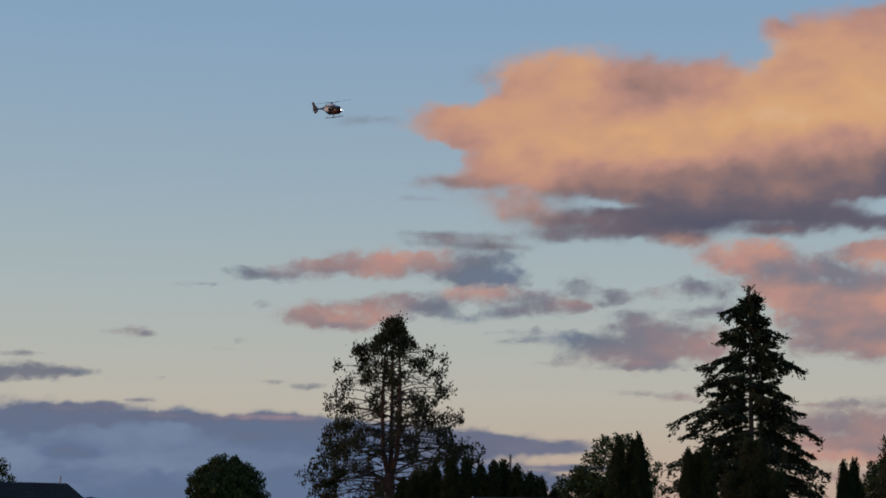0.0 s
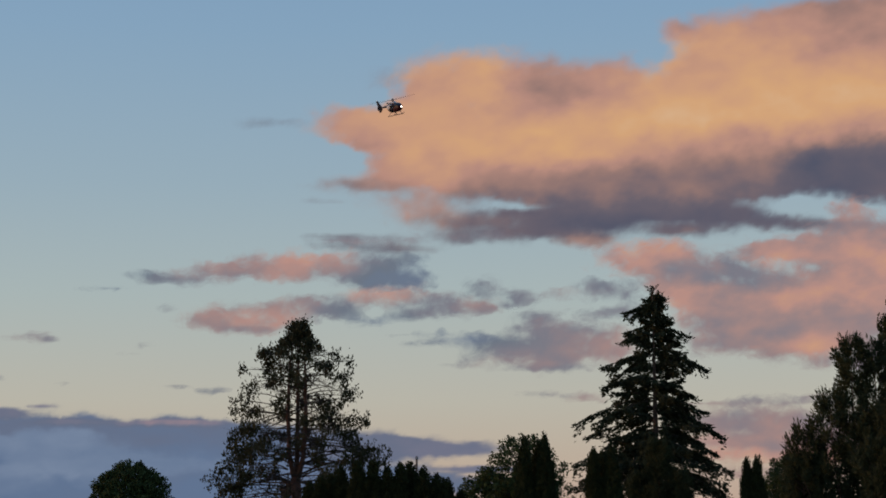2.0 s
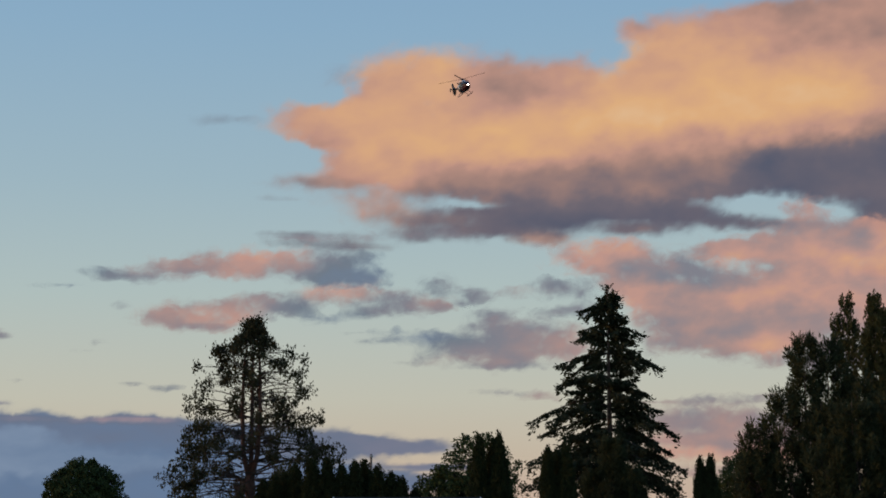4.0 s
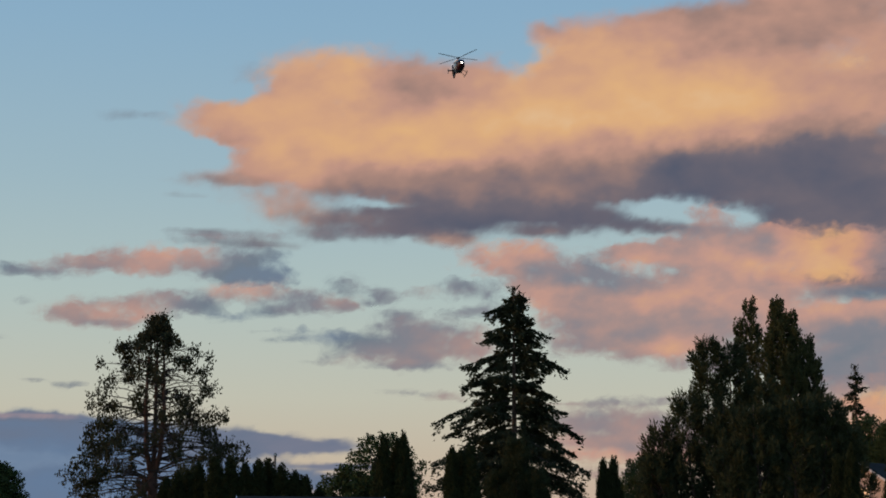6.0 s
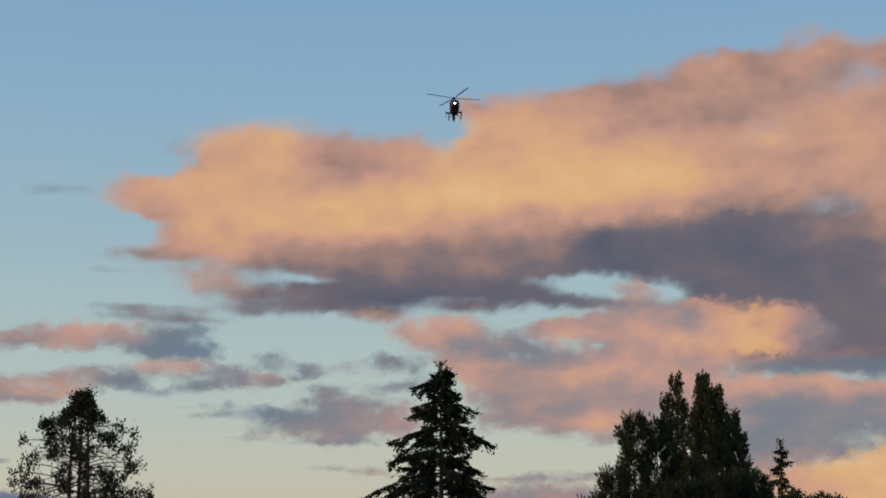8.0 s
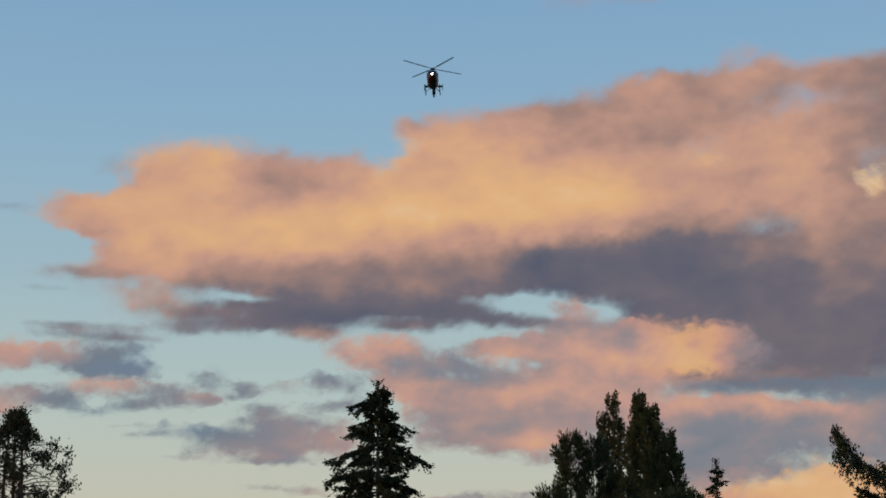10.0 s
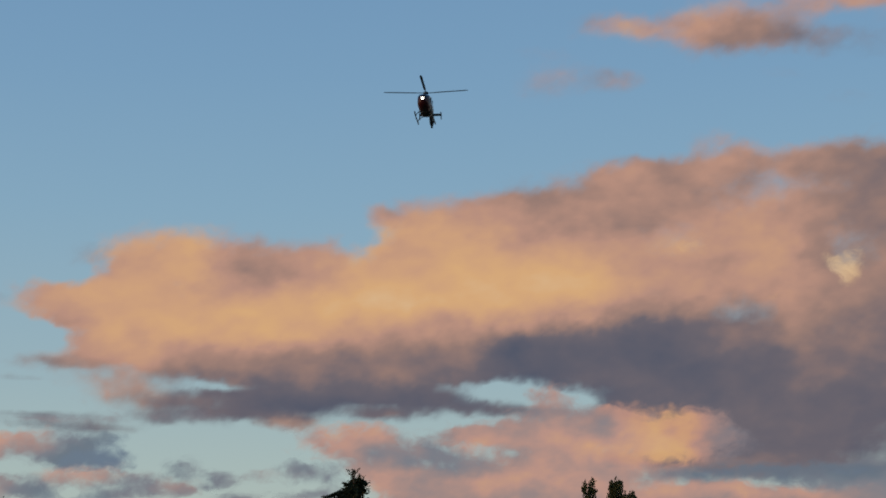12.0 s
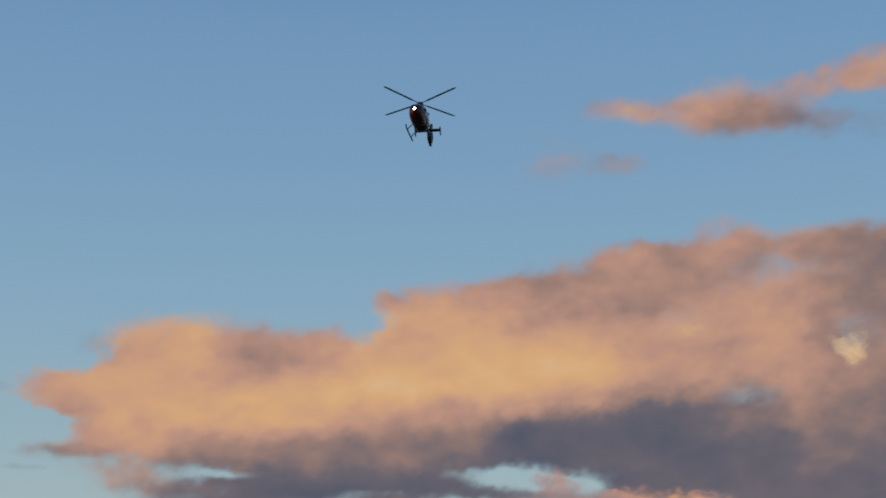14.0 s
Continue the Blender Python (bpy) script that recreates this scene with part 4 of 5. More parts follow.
def bushy_tree(name, at, label, height, seed, profile, clumps, leaf, leaves, bark=BARK, upright=0.3, clump=0.55, per=40, base=0.08, stretch=1.0, ratio=0.5, ragged=0.0):
    """Limbs ending in leafy clumps that fill a crown; profile(s) gives its half width at the height share s."""
    f = Foliage(seed)
    r = f.rng
    tr = bmesh.new()
    path = trunk_path(height * 0.93, r, 0.012)
    tube(tr, path, [0.02 * height * (1 - 0.92 * k / 8) + 0.02 for k in range(9)], 9)
    for k in range(clumps):
        s = base + (1 - base) * (1 - (1 - (k + 0.5) / clumps) ** 0.72)
        s = min(0.985, s + r.uniform(-0.02, 0.02))
        az = k * 2.39996 + r.uniform(-0.3, 0.3)
        wide = profile(s)
        out = wide * math.sqrt(r.uniform(0.22, 1.0)) * r.uniform(0.85, 1.1)
        if ragged and r.rand() < 0.6:
            out = out * (1 - ragged)
        c = np.array((out * math.cos(az), out * math.sin(az), s * height))
        low = max(0.3, c[2] - out * upright * 2.2 - 0.3)
        core = np.array(path[min(8, int(low / (height * 0.93) * 8))]) * np.array((1, 1, 0)) + np.array((0, 0, low))
        if out > 0.35:
            mid = core + (c - core) * 0.55 + np.array((0, 0, 0.12 * out))
            tube(f.limbs, [core, mid, c], [0.012 * height * 0.25 * (0.4 + out / (wide + 0.1)), 0.02, 0.01], 4, False)
        size = clump * r.uniform(0.65, 1.3)
        n = int(per * r.uniform(0.7, 1.3))
        o = r.normal(0, 1, (n, 3))
        o = o / (np.linalg.norm(o, axis=1, keepdims=True) + 1e-9) * (r.rand(n, 1) ** 0.45) * size * np.array((1, 1, stretch))
        d = r.normal(0, 1, (n, 3)) + o / size * 0.8 + np.array((0, 0, upright * 1.5))
        for oo, dd in zip(o, d):
            g = leaf * r.uniform(0.65, 1.4)
            f.leaf(c + oo, dd, g, g * ratio)
    return finish_tree(name, at, tr, f, bark, leaves, label)


def leader_tree(name, at, label, seed, leaders, leaf, leaves, clump, per, stretch, ratio, rise, bark=BARK):
    """Several upright leaders, each clothed in upturned tufts; leaders: (east, north, top, half width, length of its taper, tufts)."""
    f = Foliage(seed)
    r = f.rng
    tr = bmesh.new()
    for x, y, top, wide, taper, tufts in leaders:
        tube(tr, [(x * 0.3, y * 0.3, 0), (x * 0.8, y * 0.8, top * 0.35), (x, y, top * 0.7), (x, y, top - 0.3)], [0.011 * top + 0.03, 0.009 * top + 0.02, 0.05, 0.015], 7)
        for k in range(tufts):
            z = top - clump * stretch * 0.8 - (top - 1.2) * ((k + r.rand()) / tufts) ** 1.15
            drop = top - z
            half = wide * min(1.0, drop / taper) ** 0.62 * (1.0 + 0.16 * math.sin(2.1 * drop + 5 * x))
            az = k * 2.39996 + r.uniform(-0.4, 0.4)
            out = half * math.sqrt(r.uniform(0.12, 1.0))
            c = np.array((x + out * math.cos(az), y + out * math.sin(az), z))
            if out > 0.3:
                low = np.array((x, y, max(0.4, z - out * rise)))
                tube(f.limbs, [low, low + (c - low) * 0.6 + np.array((0, 0, -0.08 * out)), c], [0.02 + 0.012 * out, 0.022, 0.012], 4, False)
            size = clump * r.uniform(0.65, 1.3)
            n = int(per * r.uniform(0.7, 1.3))
            o = r.normal(0, 1, (n, 3))
            o = o / (np.linalg.norm(o, axis=1, keepdims=True) + 1e-9) * (r.rand(n, 1) ** 0.5) * size
            tip = np.array((0.35 * math.cos(az), 0.35 * math.sin(az), 1.0))
            shift = np.outer(o[:, 2] / size, tip) * size * (stretch - 1)
            d = o / size + np.array((0.3 * math.cos(az), 0.3 * math.sin(az), rise)) + r.normal(0, 0.35, (n, 3))
            for oo, dd in zip(o + shift, d):
                g = leaf * r.uniform(0.65, 1.4)
                f.leaf(c + oo, dd, g, g * ratio)
    return finish_tree(name, at, tr, f, bark, leaves, label)


def oval(width, low, belly):
    """A crown that is widest at the height share belly."""
    def half(s):
        if s < belly:
            return width * (low + (1 - low) * math.sin(0.5 * math.pi * s / belly))
        return width * math.sqrt(max(0.0, 1 - ((s - belly) / (1.0 - belly)) ** 2)) + 0.05
    return half


def column(width, point):
    """A narrow crown with a drawn-out tip."""
    def half(s):
        return width * min(1.0, 0.75 + s) * (1 - s ** point) ** 0.8 + 0.02
    return half


thin_conifer(spot(-6.37, 160), "tall ragged old conifer with three bare reddish leaders", 19.1, 3)
spruce("spruce_tree", spot(4.56, 150), "tall dark spruce with sagging tiered limbs", 20.5, 5, 8.6, spacing=0.86, gaps=0.26, sag=0.66, narrow=0.8, density=0.64, outer=0.0,
       main=((-2.3, 2.1), (-2.9, 4.4), (-4.3, 6.7), (-4.2, 8.8), (-6.2, 11.0), (-5.6, 12.6), (-7.2, 14.6), (-7.0, 16.6), (1.1, 1.3), (1.4, 2.7), (3.1, 4.5), (4.4, 6.9), (3.7, 8.9), (5.5, 11.3), (5.0, 12.6), (6.4, 14.5), (7.2, 16.4)))
spruce("spruce_tree", spot(14.86, 220), "slim far spruce with a sparse crown", 19.9, 8, 4.4, spacing=1.15, gaps=0.34, density=0.6, sag=0.9)
nodding_conifer(spot(18.4, 95), "slender conifer with a nodding top and ragged limbs", 12)
spruce("spruce_tree", spot(20.9, 97), "broad drooping conifer with ragged outer limbs", 9.8, 14, 4.6, sag=0.35, spacing=0.6, narrow=0.45)

leader_tree("pine_tree", spot(10.7, 140), "broad bushy pine with upturned needle tufts", 21,
            ((-0.6, -0.3, 15.6, 1.5, 3.0, 80), (1.2, 0.3, 15.3, 1.5, 2.8, 80), (-2.3, -0.8, 11.6, 1.7, 2.8, 62), (-3.9, 0.5, 9.2, 1.7, 2.4, 52), (-4.4, -0.6, 7.0, 1.8, 2.2, 50), (3.2, -0.5, 12.4, 2.0, 2.8, 70), (0.2, -2.0, 10.4, 2.2, 3.2, 62)),
            0.40, PINE, 0.50, 130, 1.6, 0.20, 0.8)
leader_tree("poplar_tree", spot(11.72, 165), "tall narrow poplar with a feathery crown", 22,
            ((0.15, 0.0, 21.5, 0.85, 2.6, 80), (-0.7, 0.3, 19.7, 0.75, 2.2, 60), (0.5, -0.4, 19.4, 0.6, 2.2, 52)), 0.23, POPLAR, 0.31, 70, 2.1, 0.58, 1.8)
leader_tree("poplar_tree", spot(12.62, 160), "tall dense poplar with a dark pointed crown", 23,
            ((-0.1, 0.0, 20.9, 1.0, 3.0, 105), (0.8, -0.4, 19.6, 1.0, 2.4, 95), (-0.7, 0.4, 18.0, 0.8, 2.2, 75), (1.4, 0.5, 18.2, 1.0, 2.0, 80)), 0.23, POPLAR, 0.36, 100, 2.0, 0.58, 1.8)
leader_tree("poplar_tree", spot(13.42, 158), "shorter dense poplar beside the tall one", 29,
            ((0.1, 0.0, 17.4, 0.9, 2.0, 80), (0.6, -0.4, 15.6, 0.8, 1.8, 70), (-0.9, 0.2, 16.2, 0.9, 2.0, 70)), 0.23, POPLAR, 0.36, 100, 2.0, 0.58, 1.8)
leader_tree("pine_tree", spot(13.0, 128), "low spreading pine in front of the poplars", 24,
            ((-2.6, 0.3, 9.9, 1.7, 2.6, 66), (0.0, -0.6, 10.2, 1.8, 2.6, 72), (2.3, 0.0, 10.6, 1.6, 2.4, 72), (3.6, -0.4, 8.4, 1.5, 2.2, 54), (-4.2, 0.2, 7.6, 1.4, 2.0, 50)),
            0.38, PINE, 0.47, 130, 1.6, 0.20, 0.8)
leader_tree("pine_tree", spot(4.65, 118), "young dark pine in front of the spruce", 34,
            ((0.0, 0.0, 7.1, 1.3, 3.4, 62), (-1.2, 0.2, 5.0, 1.1, 2.2, 40), (1.2, -0.2, 5.2, 1.1, 2.2, 40)), 0.26, PINE, 0.36, 130, 1.5, 0.26, 0.7)
bushy_tree("broadleaf_tree", spot(-0.45, 131), "low leafy tree beside the airy one", 5.3, 36, oval(2.2, 0.8, 0.45), 170, 0.22, BROADLEAF, clump=0.45, per=75)
bushy_tree("birch_tree", spot(0.55, 130), "airy broadleaf tree with a loose crown", 7.7, 25, oval(3.2, 0.85, 0.42), 250, 0.22, BROADLEAF, clump=0.44, per=58)
bushy_tree("broadleaf_tree", spot(-11.36, 120), "small round-headed broadleaf tree", 5.35, 26, oval(2.55, 0.8, 0.5), 420, 0.19, BROADLEAF, clump=0.38, per=95)
bushy_tree("broadleaf_tree", spot(8.75, 150), "rounded broadleaf tree beside the pine", 7.0, 27, oval(3.2, 0.8, 0.5), 240, 0.24, BROADLEAF, clump=0.55, per=75)
bushy_tree("broadleaf_tree", spot(-18.15, 130), "dark broadleaf tree behind the roof", 5.6, 28, oval(1.3, 0.8, 0.5), 60, 0.2, BROADLEAF, clump=0.36, per=50)
for k, (az, d, h) in enumerate(((14.15, 190, 12.4), (15.2, 205, 13.0), (16.1, 200, 12.6), (17.2, 200, 10.5), (18.4, 205, 9.5))):
    bushy_tree("broadleaf_tree", spot(az, d), "far broadleaf tree in the row behind the houses", h, 30 + k, oval(3.4, 0.9, 0.5), 330, 0.3, BROADLEAF, clump=0.75, per=75)


# columnar hedge cedars: one is grown, the rest are copies turned and set apart
def cedar(width, seed):
    t = bushy_tree("columnar_cedar", spot(0, 60), "dark columnar hedge cedar", 5.0, seed, column(width, 1.7), 230, 0.14, CEDAR, upright=1.2, clump=0.2, per=70, base=0.03, stretch=2.0)
    return tagged(t, category="tree", group="hedge cedars")


grown = [cedar(0.92, 41), cedar(0.78, 42), cedar(1.0, 43)]
# azimuth, distance, height, girth
CEDARS = ((-5.95, 102, 3.7, 1), (-5.62, 101, 4.0, 1), (-5.3, 102, 4.2, 1), (-5.0, 101, 4.5, 1), (-4.5, 100, 4.8, 1), (-4.03, 100, 4.8, 1), (-3.6, 100, 4.5, 1), (-3.2, 100, 4.7, 1), (-2.9, 101, 4.75, 1), (-2.5, 100, 4.45, 1), (-2.1, 100, 4.15, 1), (-1.78, 100, 3.9, 1), (-1.36, 102, 3.3, 1),
          (0.59, 108, 6.35, 0.9), (1.0, 109, 6.2, 0.9), (1.21, 108, 6.5, 0.9), (2.69, 106, 5.7, 0.9), (3.25, 106, 5.75, 0.9), (2.97, 107, 5.5, 0.9), (7.30, 112, 5.3, 0.8), (7.60, 112, 5.4, 0.8),
          (14.70, 108, 5.87, 0.85), (14.3, 109, 5.4, 0.8), (16.00, 108, 6.41, 1.0), (16.75, 109, 6.2, 0.85), (17.0, 110, 5.6, 0.85))
for k, (az, d, tall, girth) in enumerate(CEDARS):
    turn = Matrix.Translation(spot(az, d)) @ Matrix.Rotation(k * 1.7, 4, "Z") @ Matrix.Diagonal((girth, girth, tall / 5.0, 1.0))
    if k < 3:
        grown[k].matrix_world = turn
    else:
        source = grown[k % 3]
        twin = copy_thing(source, Matrix.Identity(4))
        twin.matrix_basis = turn


# ---- houses ----
def gable_house(name, at, turn, label, length, width, wall, ridge, vent=True, window=False):
    """A house with a gable roof; its ridge runs along x."""
    h = empty(name, at, turn)
    w, l = width / 2, length / 2
    bm = bmesh.new()
    box(bm, -l, l, -w, w, 0, wall)
    part("wall", bm, SIDING, h)
    for end in (-1, 1):
        bm = bmesh.new()
        a = [bm.verts.new((end * l, y, z)) for y, z in ((-w, wall), (w, wall), (0, ridge - 0.12))]
        b = [bm.verts.new((end * (l - 0.12), y, z)) for y, z in ((-w, wall), (w, wall), (0, ridge - 0.12))]
        bm.faces.new(a)
        bm.faces.new(b[::-1])
        for i in range(3):
            bm.faces.new((a[i], b[i], b[(i + 1) % 3], a[(i + 1) % 3]))
        part("gable", bm, SIDING, h)
        bm = bmesh.new()
        for side in (-1, 1):
            slope = (ridge - wall) / w
            vs = []
            for x in (end * (l + 0.30), end * (l + 0.34)):
                for y, dz in ((0, 0), (side * (w + 0.45), 0), (side * (w + 0.45), -0.2), (0, -0.2)):
                    vs.append(bm.verts.new((x, y, ridge + 0.02 - abs(y) * slope + dz)))
            bm.faces.new(vs[:4])
            bm.faces.new(vs[4:][::-1])
            for i in range(4):
                bm.faces.new((vs[i], vs[4 + i], vs[4 + (i + 1) % 4], vs[(i + 1) % 4]))
        part("bargeboard", bm, TRIM, h, "white painted bargeboard")
    slope = (ridge - wall) / w
    rows = 14
    pitch = (w + 0.45) / rows
    for side in (-1, 1):
        def course(bm, y0, y1, top0, top1, thick):
            vs = [bm.verts.new((x, side * y, ridge - y * slope + dz)) for x in (-l - 0.3, l + 0.3) for y, dz in ((y0, top0), (y1, top1), (y1, top1 - thick), (y0, top0 - thick))]
            for i in range(4):
                bm.faces.new((vs[i], vs[(i + 1) % 4], vs[4 + (i + 1) % 4], vs[4 + i]))
            bm.faces.new(vs[:4][::-1])
            bm.faces.new(vs[4:])
        bm = bmesh.new()
        course(bm, 0, w + 0.43, -0.012, -0.012, 0.06)
        roof = part("roof", bm, SHINGLE, h, "dark asphalt shingle roof slope")
        for k in range(rows):
            bm = bmesh.new()
            course(bm, pitch * k, pitch * (k + 1) + 0.03, 0.0, 0.026, 0.01)
            part("shingle_course", bm, SHINGLE, roof)
    if vent:
        bm = bmesh.new()
        x = l - 0.12
        tube(bm, [(x, 0, ridge - 0.15), (x, 0, ridge + 0.36)], 0.055, 10)
        tube(bm, [(x, 0, ridge - 0.12), (x, 0, ridge + 0.04)], [0.2, 0.09], 10)
        tube(bm, [(x, 0, ridge + 0.36), (x, 0, ridge + 0.40)], 0.075, 10)
        part("vent_pipe", bm, GALVANISED, h, "metal roof vent pipe")
    if window:
        for end in (-1, 1):
            bm = bmesh.new()
            x = end * (l + 0.03)
            for y0, y1, z0, z1 in ((-0.7, 0.7, wall - 0.1, wall), (-0.7, 0.7, wall - 1.2, wall - 1.1), (-0.7, -0.6, wall - 1.1, wall - 0.1), (0.6, 0.7, wall - 1.1, wall - 0.1)):
                box(bm, min(x, x - end * 0.05), max(x, x - end * 0.05), y0, y1, z0, z1)
            win = part("window", bm, TRIM, h, "white window frame")
            bm = bmesh.new()
            box(bm, x - 0.02, x + 0.005, -0.6, 0.6, wall - 1.1, wall - 0.1)
            part("pane", bm, GLASS, win)
    return tagged(h, label, "house")


ridge_end = spot(-16.07, 112)
gable_house("house", ridge_end - Vector((math.cos(radians(40)), math.sin(radians(40)), 0)) * 6.3, 40, "low house with a dark shingle roof and vent pipe", 12.0, 8.0, 2.1, 3.5)
gable_end = spot(15.00, 150)
gable_house("house", gable_end - Vector((math.cos(radians(222)), math.sin(radians(222)), 0)) * 4.5, 222, "pale house with a white-trimmed gable in the last sun", 9.0, 6.4, 4.58, 6.48, vent=False, window=True)
gable_house("house", spot(-1.6, 90), 2, "low house with a shingle roof below the hedge", 6.4, 6.0, 1.7, 2.78, vent=False)


def utility_post(at):
    p = empty("wooden_post", at)
    bm = bmesh.new()
    tube(bm, [(0, 0, 0), (0, 0, 5.3)], [0.085, 0.06], 10)
    part("shaft", bm, WOOD, p, smooth=True)
    bm = bmesh.new()
    box(bm, -0.09, 0.09, -0.09, 0.09, 5.12, 5.25, 0.02)
    part("cap", bm, GALVANISED, p)
    return tagged(p, "weathered wooden post among the hedge cedars", "post")


utility_post(spot(-2.7, 103))


# ---- helicopter ----
RED = surface("dark_red_paint", (0.05, 0.005, 0.009), 0.45, vary=0.08, scale=2)
WHITE = surface("white_paint", (0.8, 0.79, 0.78), 0.3, vary=0.06, scale=2)
NAVY = surface("dark_blue_paint", (0.012, 0.014, 0.022), 0.45, vary=0.1, scale=2)
CANOPY = surface("tinted_canopy", (0.012, 0.014, 0.018), 0.06, vary=0.05, spec=0.6)
BLADE = surface("rotor_blade_grey", (0.014, 0.015, 0.018), 0.6, vary=0.15, scale=3)
STEEL = surface("dark_steel", (0.06, 0.06, 0.065), 0.4, metal=0.7, vary=0.15, scale=5)


def lamp_material(name, color, strength):
    m = bpy.data.materials.new(name)
    m.use_nodes = True
    p = m.node_tree.nodes["Principled BSDF"]
    p.inputs["Emission Color"].default_value = (*color, 1.0)
    p.inputs["Emission Strength"].default_value = strength
    m.cycles.emission_sampling = "NONE"
    return m


LIGHT_ON = lamp_material("landing_light_lens", (1.0, 0.93, 0.8), 10.0)
STROBE = lamp_material("tail_light_lens", (1.0, 0.9, 0.85), 1.5)


def loft(bm, sections, sides=20, power=2.6):
    """Rounded hull from sections (x, half width, top, bottom)."""
    rings = []
    for x, w, top, bot in sections:
        c, h = (top + bot) / 2, (top - bot) / 2
        ring = []
        for k in range(sides):
            a = 2 * math.pi * k / sides
            ca, sa = math.cos(a), math.sin(a)
            y = w * math.copysign(abs(ca) ** (2 / power), ca)
            z = c + h * math.copysign(abs(sa) ** (2 / power), sa)
            ring.append(bm.verts.new((x, y, z)))
        rings.append(ring)
    for a, b in zip(rings, rings[1:]):
        for k in range(sides):
            bm.faces.new((a[k], a[(k + 1) % sides], b[(k + 1) % sides], b[k]))
    bm.faces.new(rings[0][::-1])
    bm.faces.new(rings[-1])
    return bm


def slab(bm, outline, axis, thick):
    """A flat panel with rounded rim: outline in the two other axes."""
    def place(p, off):
        return (p[0], off, p[1]) if axis == "y" else (p[0], p[1], off)
    a = [bm.verts.new(place(p, -thick / 2)) for p in outline]
    b = [bm.verts.new(place(p, thick / 2)) for p in outline]
    bm.faces.new(a)
    bm.faces.new(b[::-1])
    for i in range(len(a)):
        j = (i + 1) % len(a)
        bm.faces.new((a[i], b[i], b[j], a[j]))
    return bm


def helicopter():
    """Light twin helicopter; its origin is the rotor hub, x points to its nose."""
    h = empty("helicopter", (0, 0, 0))
    # cabin: dark red nose and doors, white rear body
    bm = loft(bmesh.new(), [(2.95, 0.10, -1.72, -1.95), (2.80, 0.38, -1.45, -2.25), (2.45, 0.62, -1.18, -2.50), (1.9, 0.74, -0.88, -2.66), (1.2, 0.79, -0.70, -2.72), (0.45, 0.80, -0.62, -2.72)])
    part("nose", bm, RED, h, "dark red nose", smooth=True)
    bm = loft(bmesh.new(), [(0.45, 0.80, -0.62, -2.72), (-0.5, 0.80, -0.58, -2.70), (-1.4, 0.76, -0.60, -2.55), (-2.0, 0.62, -0.68, -2.20), (-2.5, 0.40, -0.85, -1.75)])
    part("rear_body", bm, NAVY, h, "dark rear body", smooth=True)
    bm = loft(bmesh.new(), [(0.40, 0.812, -0.70, -2.35), (-0.5, 0.815, -0.66, -2.35), (-1.4, 0.775, -0.68, -2.25), (-2.0, 0.635, -0.75, -1.95), (-2.5, 0.415, -0.90, -1.55)])
    part("side_panel", bm, WHITE, h, "white side panelling", smooth=True)
    # windows stand a little proud of the hull
    bm = loft(bmesh.new(), [(2.72, 0.40, -1.40, -1.72), (2.42, 0.60, -1.13, -1.86), (1.9, 0.72, -0.84, -1.92), (1.45, 0.765, -0.74, -1.92)])
    part("windscreen", bm, CANOPY, h, "dark tinted windscreen", smooth=True)
    for side in (-1, 1):
        for x0, x1 in ((0.5, 1.25), (-0.6, 0.35)):
            bm = box(bmesh.new(), x0, x1, side * 0.79 - 0.03, side * 0.79 + 0.03, -1.72, -1.05, 0.02)
            part("side_window", bm, CANOPY, h, "dark side window")
    # engine deck
    bm = loft(bmesh.new(), [(0.9, 0.30, -0.48, -0.72), (0.5, 0.50, -0.36, -0.75), (-0.4, 0.62, -0.30, -0.75), (-1.3, 0.58, -0.36, -0.80), (-1.9, 0.40, -0.55, -0.85)])
    part("engine_cowling", bm, WHITE, h, "white engine cowling", smooth=True)
    for side in (-1, 1):
        bm = tube(bmesh.new(), [(-1.2, side * 0.42, -0.50), (-1.75, side * 0.52, -0.46)], [0.15, 0.17], 12)
        part("exhaust_pipe", bm, STEEL, h, smooth=True)
    # tail boom, shrouded tail rotor and fin
    bm = loft(bmesh.new(), [(-2.3, 0.36, -0.80, -1.55), (-3.2, 0.26, -0.86, -1.38), (-4.4, 0.19, -0.92, -1.28), (-5.5, 0.15, -0.95, -1.22)], 14, 2.0)
    part("tail_boom", bm, NAVY, h, "dark tail boom", smooth=True)
    bm = bmesh.new()
    ring_out, ring_in = 0.72, 0.50
    segs = 24
    rows = []
    for r, y in ((ring_out, -0.17), (ring_out, 0.17), (ring_in, 0.24), (ring_in, -0.24)):
        rows.append([bm.verts.new((-6.05 + r * math.cos(2 * math.pi * k / segs), y, -1.12 + r * math.sin(2 * math.pi * k / segs))) for k in range(segs)])
    for a in range(4):
        for k in range(segs):
            bm.faces.new((rows[a][k], rows[a][(k + 1) % segs], rows[(a + 1) % 4][(k + 1) % segs], rows[(a + 1) % 4][k]))
    part("tail_rotor_shroud", bm, NAVY, h, "dark shroud of the tail rotor", smooth=True)
    bm = tube(bmesh.new(), [(-6.05, -0.10, -1.12), (-6.05, 0.10, -1.12)], 0.12, 12)
    for k in range(10):
        a = 2 * math.pi * k / 10
        tube(bm, [(-6.05, 0, -1.12), (-6.05 + 0.48 * math.cos(a), 0.02, -1.12 + 0.48 * math.sin(a))], [0.03, 0.045], 5)
    part("tail_rotor", bm, STEEL, h)
    bm = slab(bmesh.new(), [(-5.75, -0.55), (-6.45, 0.55), (-6.95, 0.62), (-6.75, -0.6), (-6.6, -0.9), (-5.9, -0.5)], "y", 0.22)
    part("fin", bm, NAVY, h, "dark swept tail fin")
